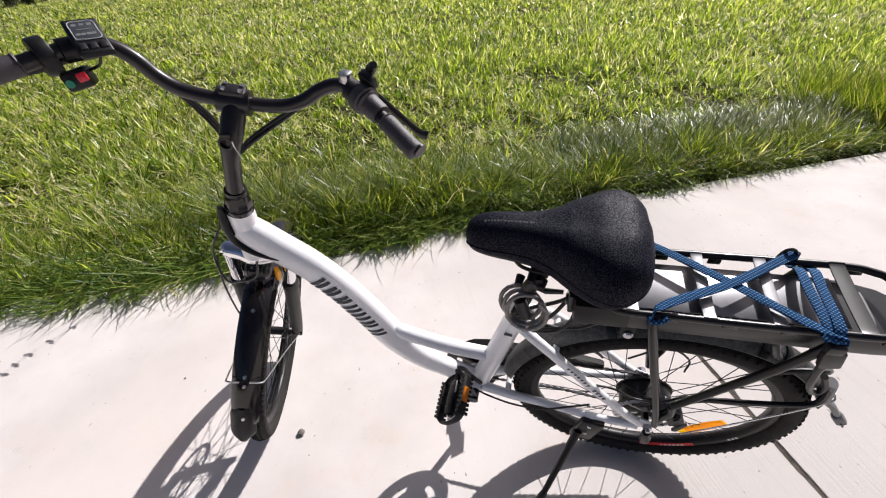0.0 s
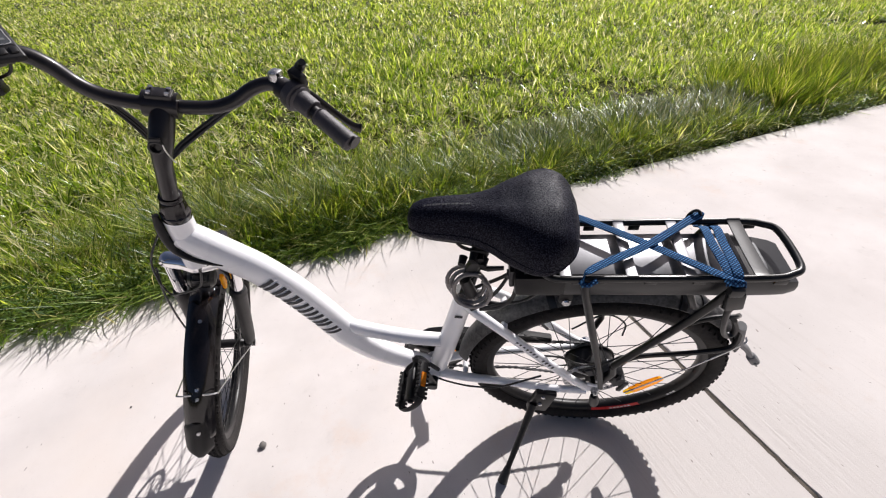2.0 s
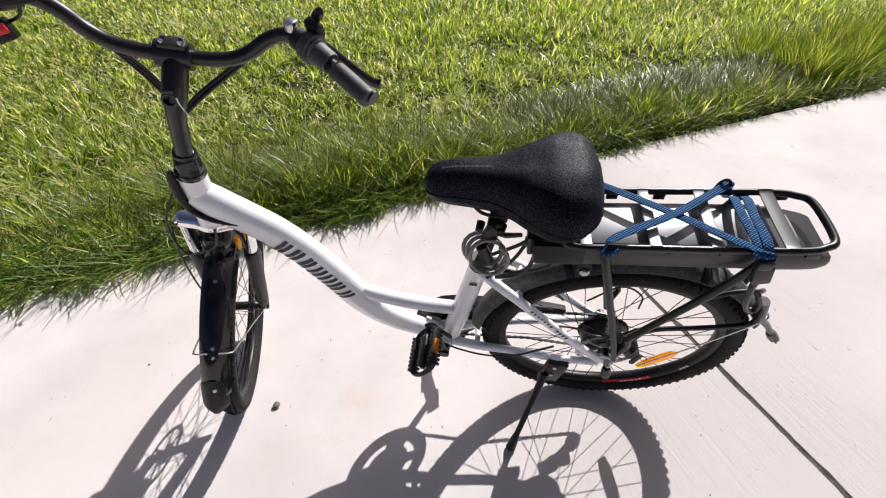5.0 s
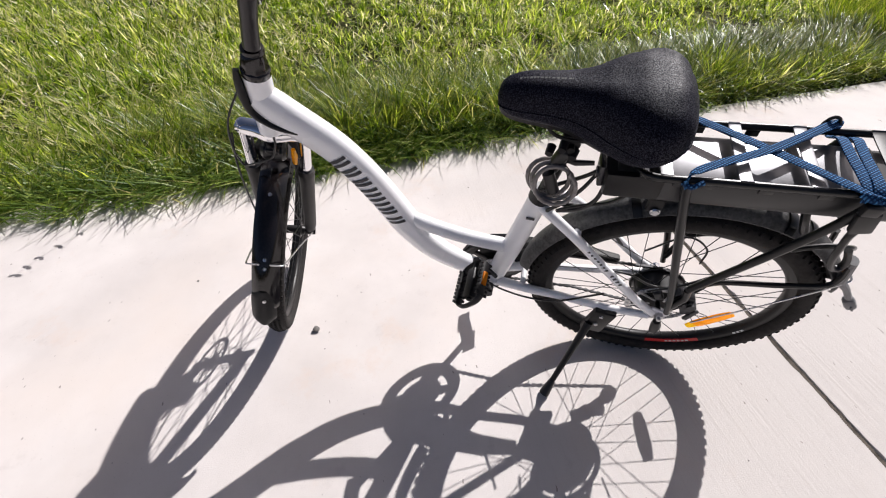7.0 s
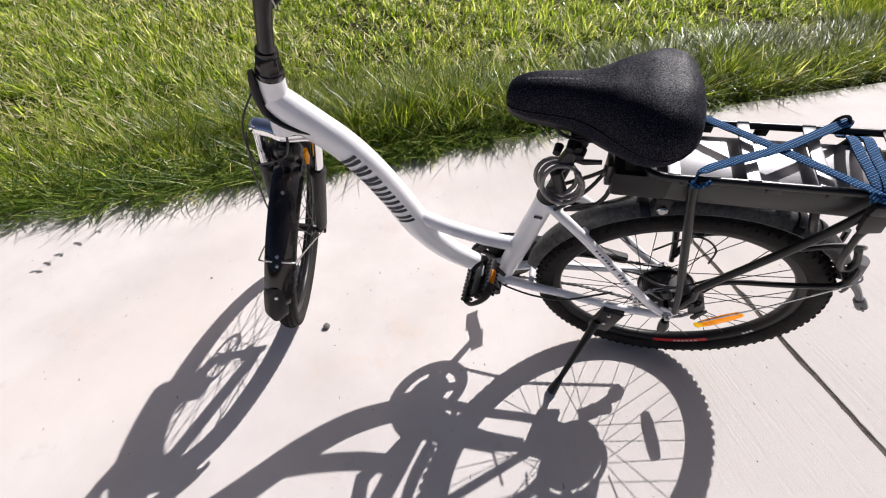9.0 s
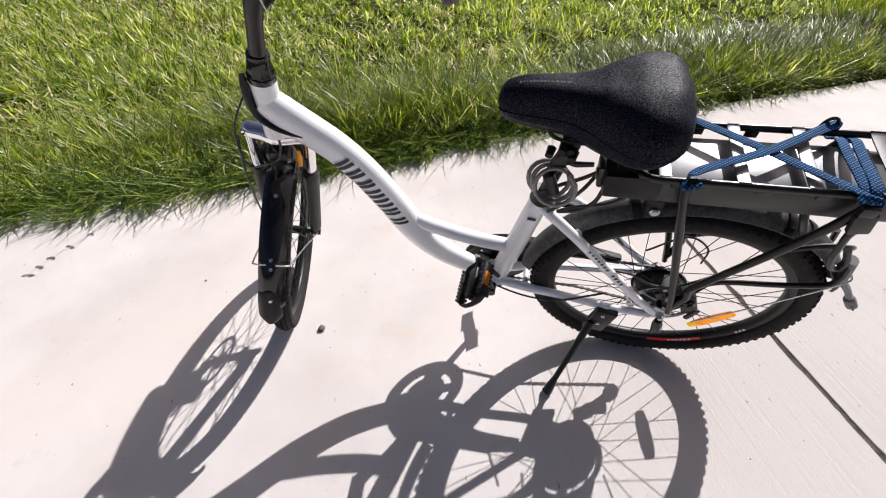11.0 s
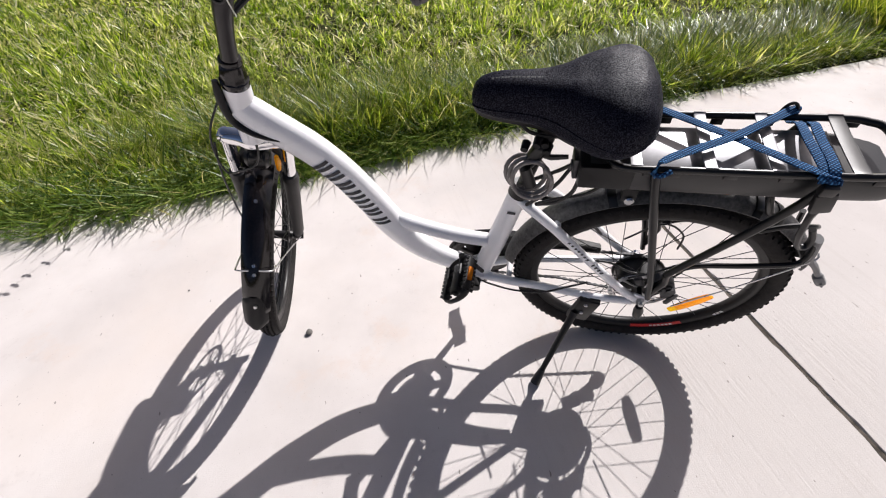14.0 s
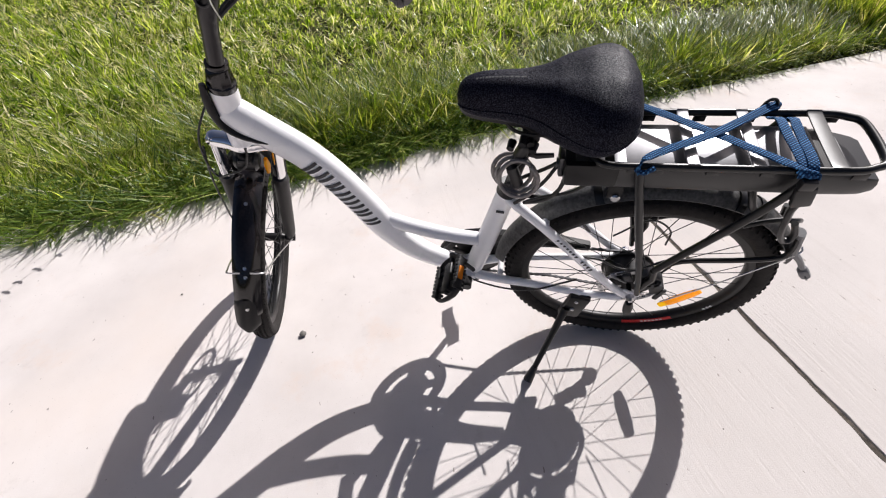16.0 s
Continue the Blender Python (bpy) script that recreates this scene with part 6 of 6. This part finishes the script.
# ---- things on and beside the bicycle ----
def build_strap():
    H = 0.82
    w = 0.08
    root = thing("luggage_strap", "blue woven luggage strap crossed over the rear rack", "strap", BIKE)
    runs = [("strap", [(-0.092, -w - 0.002, H - 0.018), (-0.095, -w, H - 0.004), (-0.07, -w * 0.72, H + 0.003), (0.04, 0.0, H + 0.005), (0.135, w * 0.85, H + 0.003), (0.158, w, H - 0.004), (0.162, w + 0.004, H - 0.018)], (0.55, 0.83, 0)),
            ("strap", [(-0.09, w + 0.002, H - 0.018), (-0.088, w, H - 0.003), (-0.06, w * 0.8, H), (0.035, 0.0, H + 0.0015), (0.13, -w * 0.84, H + 0.001), (0.17, -w, H - 0.004), (0.178, -w - 0.005, H - 0.018)], (0.55, -0.83, 0)),
            ("strap", [(0.154, w, H - 0.026), (0.154, w * 0.86, H - 0.022), (0.153, w * 0.6, H - 0.006), (0.15, 0, H + 0.001), (0.154, -w * 0.7, H + 0.002), (0.157, -w, H - 0.002), (0.158, -w - 0.006, H - 0.016)], (1, 0, 0)),
            ("strap", [(0.177, w, H - 0.026), (0.177, w * 0.86, H - 0.022), (0.175, w * 0.6, H - 0.006), (0.17, 0, H), (0.169, -w * 0.7, H + 0.004), (0.168, -w, H), (0.167, -w - 0.007, H - 0.018)], (1, 0, 0))]
    for name, pts, side in runs:
        bm = bmesh.new()
        ribbon(bm, spline(pts, 6), side, 0.0162, 0.003)
        part(name, bm, WEBBING, root)
    bm = bmesh.new()
    sweep(bm, spline([(-0.1, -w, H - 0.012), (-0.088, -w - 0.008, H - 0.014), (-0.07, -w - 0.002, H - 0.006)], 3), 0.0045, 8)
    part("knot", bm, WEBBING, root, "knotted blue webbing")
    bm = bmesh.new()
    sweep(bm, spline([(0.148, -w, H - 0.004), (0.162, -w - 0.008, H - 0.008), (0.18, -w - 0.004, H - 0.012)], 3), 0.0055, 8)
    part("knot", bm, WEBBING, root, "knotted blue webbing")
    bm = bmesh.new()
    block(bm, (0.031, 0.014, 0.046), Matrix.Translation((0.177, -0.092, 0.766)) @ Matrix.Rotation(radians(-14), 4, "Y"), 0.004)
    block(bm, (0.024, 0.016, 0.02), Matrix.Translation((0.168, -0.092, 0.796)), 0.003)
    part("buckle", bm, CABLE_BLACK, root, "black plastic buckle")
    bm = bmesh.new()
    sweep(bm, spline([(0.18, -0.09, 0.748), (0.184, -0.085, 0.722), (0.194, -0.08, 0.688), (0.209, -0.073, 0.642), (0.23, -0.065, 0.602), (0.247, -0.06, 0.6), (0.246, -0.059, 0.622), (0.231, -0.059, 0.652)], 5), 0.0055, 10, wide=1.3)
    part("hook", bm, CABLE_BLACK, root, "black plastic hook")


def build_lock():
    root = thing("cable_lock", "grey coiled cable lock hanging on the seat post", "bicycle lock", BIKE)
    c = Vector((-0.312, -0.045, 0.742))
    bm = bmesh.new()
    pts = []
    for k in range(0, 62):
        a = 2 * math.pi * k / 20 + 0.6
        r = 0.0375 + 0.003 * math.sin(k * 0.37)
        drift = Vector((0.006 * (k / 20 - 1.5), -0.012 * (k / 20 - 1.5), 0.004 * (k / 20 - 1)))
        pts.append(c + drift + Vector((r * math.cos(a), -0.35 * r * math.sin(a) * -1, r * math.sin(a) * 0.92)))
    sweep(bm, pts, 0.0047, 10)
    part("coil", bm, COIL_GREY, root, "smoky grey vinyl-coated cable coil")
    bm = bmesh.new()
    block(bm, (0.024, 0.028, 0.06), Matrix.Translation((-0.302, -0.024, 0.785)) @ Matrix.Rotation(radians(25), 4, "Y"), 0.009, 3)
    sweep(bm, [(-0.3, -0.012, 0.78), (-0.27, -0.028, 0.783), (-0.238, -0.03, 0.788)], [0.007, 0.006, 0.0045], 8)
    for x, z in ((-0.318, 0.812), (-0.296, 0.822), (-0.276, 0.806)):
        sweep(bm, [(x, -0.02, z), (x - 0.004, -0.038, z - 0.004)], [0.009, 0.0075], 10)
    sweep(bm, [(-0.318, -0.042, 0.765), (-0.305, -0.05, 0.725)], [0.012, 0.013], 12)
    part("lock_body", bm, CABLE_BLACK, root, "black lock barrel and bracket")


def build_pebbles():
    rnd = random.Random(8)
    def pebble(x, y, r, label):
        bm = bmesh.new()
        bmesh.ops.create_icosphere(bm, subdivisions=2, radius=r)
        off = Vector((rnd.uniform(0, 9), rnd.uniform(0, 9), rnd.uniform(0, 9)))
        for v in bm.verts:
            v.co *= 1 + 0.35 * noise.noise(v.co / r * 1.1 + off)
            v.co.z *= 0.55
        low = min(v.co.z for v in bm.verts)
        for v in bm.verts:
            v.co.z -= low
        ob = new("pebble", finish("pebble", bm, STONE))
        ob.matrix_world = pose(x, y, -0.0005, 0, 0, rnd.uniform(0, 360))
        tagged(ob, label, "pebble", "pebbles on the concrete")
    pebble(-1.013, -0.179, 0.0125, "small dark grey pebble lying on the concrete")
    for x, y in ((-0.952, -0.243), (-0.783, 0.161), (0.293, -0.317), (-1.577, -0.064), (0.888, 0.41), (-0.664, 0.752)):
        pebble(x, y, rnd.uniform(0.002, 0.004), "tiny grit crumb lying on the concrete")


PLACE[0] = BODY
build_strap()
build_lock()
PLACE[0] = Matrix()
build_pebbles()


def build_chain_guard(bike):
    outline = [(-0.455, 0.30), (-0.476, 0.318), (-0.486, 0.347), (-0.478, 0.38), (-0.45, 0.401), (-0.40, 0.408), (-0.30, 0.405), (-0.18, 0.395), (-0.10, 0.378), (-0.10, 0.352), (-0.2, 0.36), (-0.33, 0.357), (-0.39, 0.338), (-0.42, 0.31)]
    bm = bmesh.new()
    a = [bm.verts.new((x, 0.046, z)) for x, z in outline]
    b = [bm.verts.new((x, 0.066, z)) for x, z in outline]
    bm.faces.new(a)
    bm.faces.new(b[::-1])
    for k in range(len(a)):
        bm.faces.new((a[k], b[k], b[(k + 1) % len(a)], a[(k + 1) % len(a)]))
    bmesh.ops.bevel(bm, geom=list(bm.edges), offset=0.003, segments=2, affect="EDGES")
    part("chain_guard", bm, BLACK_SATIN, bike, "black plastic chain guard")


PLACE[0] = BODY
build_chain_guard(bicycle)
PLACE[0] = Matrix()


# ---- far edge of the lawn ----
def build_bush(m, seed, size):
    rnd = random.Random(seed)
    root = thing("bush", "dark green leafy shrub at the far edge of the lawn", "shrub", m, "shrubs along the lawn")
    bm = bmesh.new()
    tips = []
    for k in range(9):
        a = 2 * math.pi * k / 9 + rnd.uniform(-0.3, 0.3)
        out, up = rnd.uniform(0.25, 0.7) * size, rnd.uniform(0.5, 1.0) * size
        pts = [(0.05 * math.cos(a), 0.05 * math.sin(a), 0), (0.4 * out * math.cos(a), 0.4 * out * math.sin(a), 0.55 * up), (out * math.cos(a), out * math.sin(a), up)]
        sweep(bm, spline(pts, 4), [0.025, 0.015, 0.005], 6)
        tips += [Vector(p) for p in spline(pts, 5)[3:]]
    part("branches", bm, STONE, root, "thin brown branches")
    n = 2600
    rng = np.random.default_rng(seed)
    tip = np.array([tuple(p) for p in tips])
    c = tip[rng.integers(0, len(tip), n)] + rng.normal(0, 0.13 * size, (n, 3))
    c[:, 2] = np.maximum(c[:, 2], 0.03)
    d = rng.normal(0, 1, (n, 3))
    d /= np.linalg.norm(d, axis=1)[:, None]
    e = np.cross(d, rng.normal(0, 1, (n, 3)))
    e /= np.linalg.norm(e, axis=1)[:, None]
    r = rng.uniform(0.03, 0.06, n)[:, None]
    v = np.stack([c - d * r, c + e * r * 0.45, c + d * r, c - e * r * 0.45], 1).reshape(-1, 3)
    f = (np.array([(0, 1, 2), (0, 2, 3)])[None] + (np.arange(n) * 4)[:, None, None]).reshape(-1, 3)
    leaves = stuff_mesh("leaves", [(v, f)], BUSH, "small dark leaves", "")
    leaves.parent = root


for k, (x, y, size) in enumerate(((-27.5, 17.0, 1.0), (-28.6, 18.8, 1.2), (-29.8, 20.6, 1.1), (-31.0, 22.5, 1.2), (-32.2, 24.5, 1.1))):
    build_bush(Matrix.Translation((x, y, -0.03)), 20 + k, size)


# ---- tall weeds that lean out from the lawn ----
def build_weed(m, seed, reach, up):
    rnd = random.Random(seed)
    root = thing("weed", "tall leafy weed leaning from the lawn over the concrete", "weed", m, "tall weeds at the slab edge")
    stem = spline([(0, 0, 0), (0.01, -0.25 * reach, 0.55 * up), (0.0, -0.62 * reach, 0.9 * up), (-0.01, -reach, up)], 8)
    part("stem", tube(stem, [0.0022, 0.0018, 0.0012, 0.0007], 6), WEED, root, "thin green stem")
    for k in range(8, len(stem), 3):
        for side in (-1, 1):
            a = Vector((side, rnd.uniform(-0.9, -0.2), rnd.uniform(-0.2, 0.5))).normalized()
            size = rnd.uniform(0.02, 0.034)
            bm = bmesh.new()
            w = a.cross(Vector((0, 0, 1))).normalized()
            rows = []
            for t, wide in ((0.0, 0.05), (0.25, 0.24), (0.55, 0.3), (0.82, 0.18), (1.0, 0.02)):
                c = stem[k] + a * size * t + Vector((0, 0, -size * 0.25 * t * t))
                rows.append([bm.verts.new(c + w * size * wide * e + Vector((0, 0, 0.0 if e == 0 else size * 0.05))) for e in (-1, 0, 1)])
            for p, q in zip(rows, rows[1:]):
                for e in (0, 1):
                    bm.faces.new((p[e], p[e + 1], q[e + 1], q[e]))
            bmesh.ops.solidify(bm, geom=list(bm.faces), thickness=0.0004)
            part("leaf", bm, WEED, root)


build_weed(pose(-2.2, 0.43, -0.03, 0, 0, 8), 3, 0.29, 0.37)
build_weed(pose(-2.641, 0.192, -0.03, 0, 0, -12), 4, 0.16, 0.27)
build_weed(pose(-2.996, 0.047, -0.03, 0, 0, 10), 5, 0.12, 0.3)
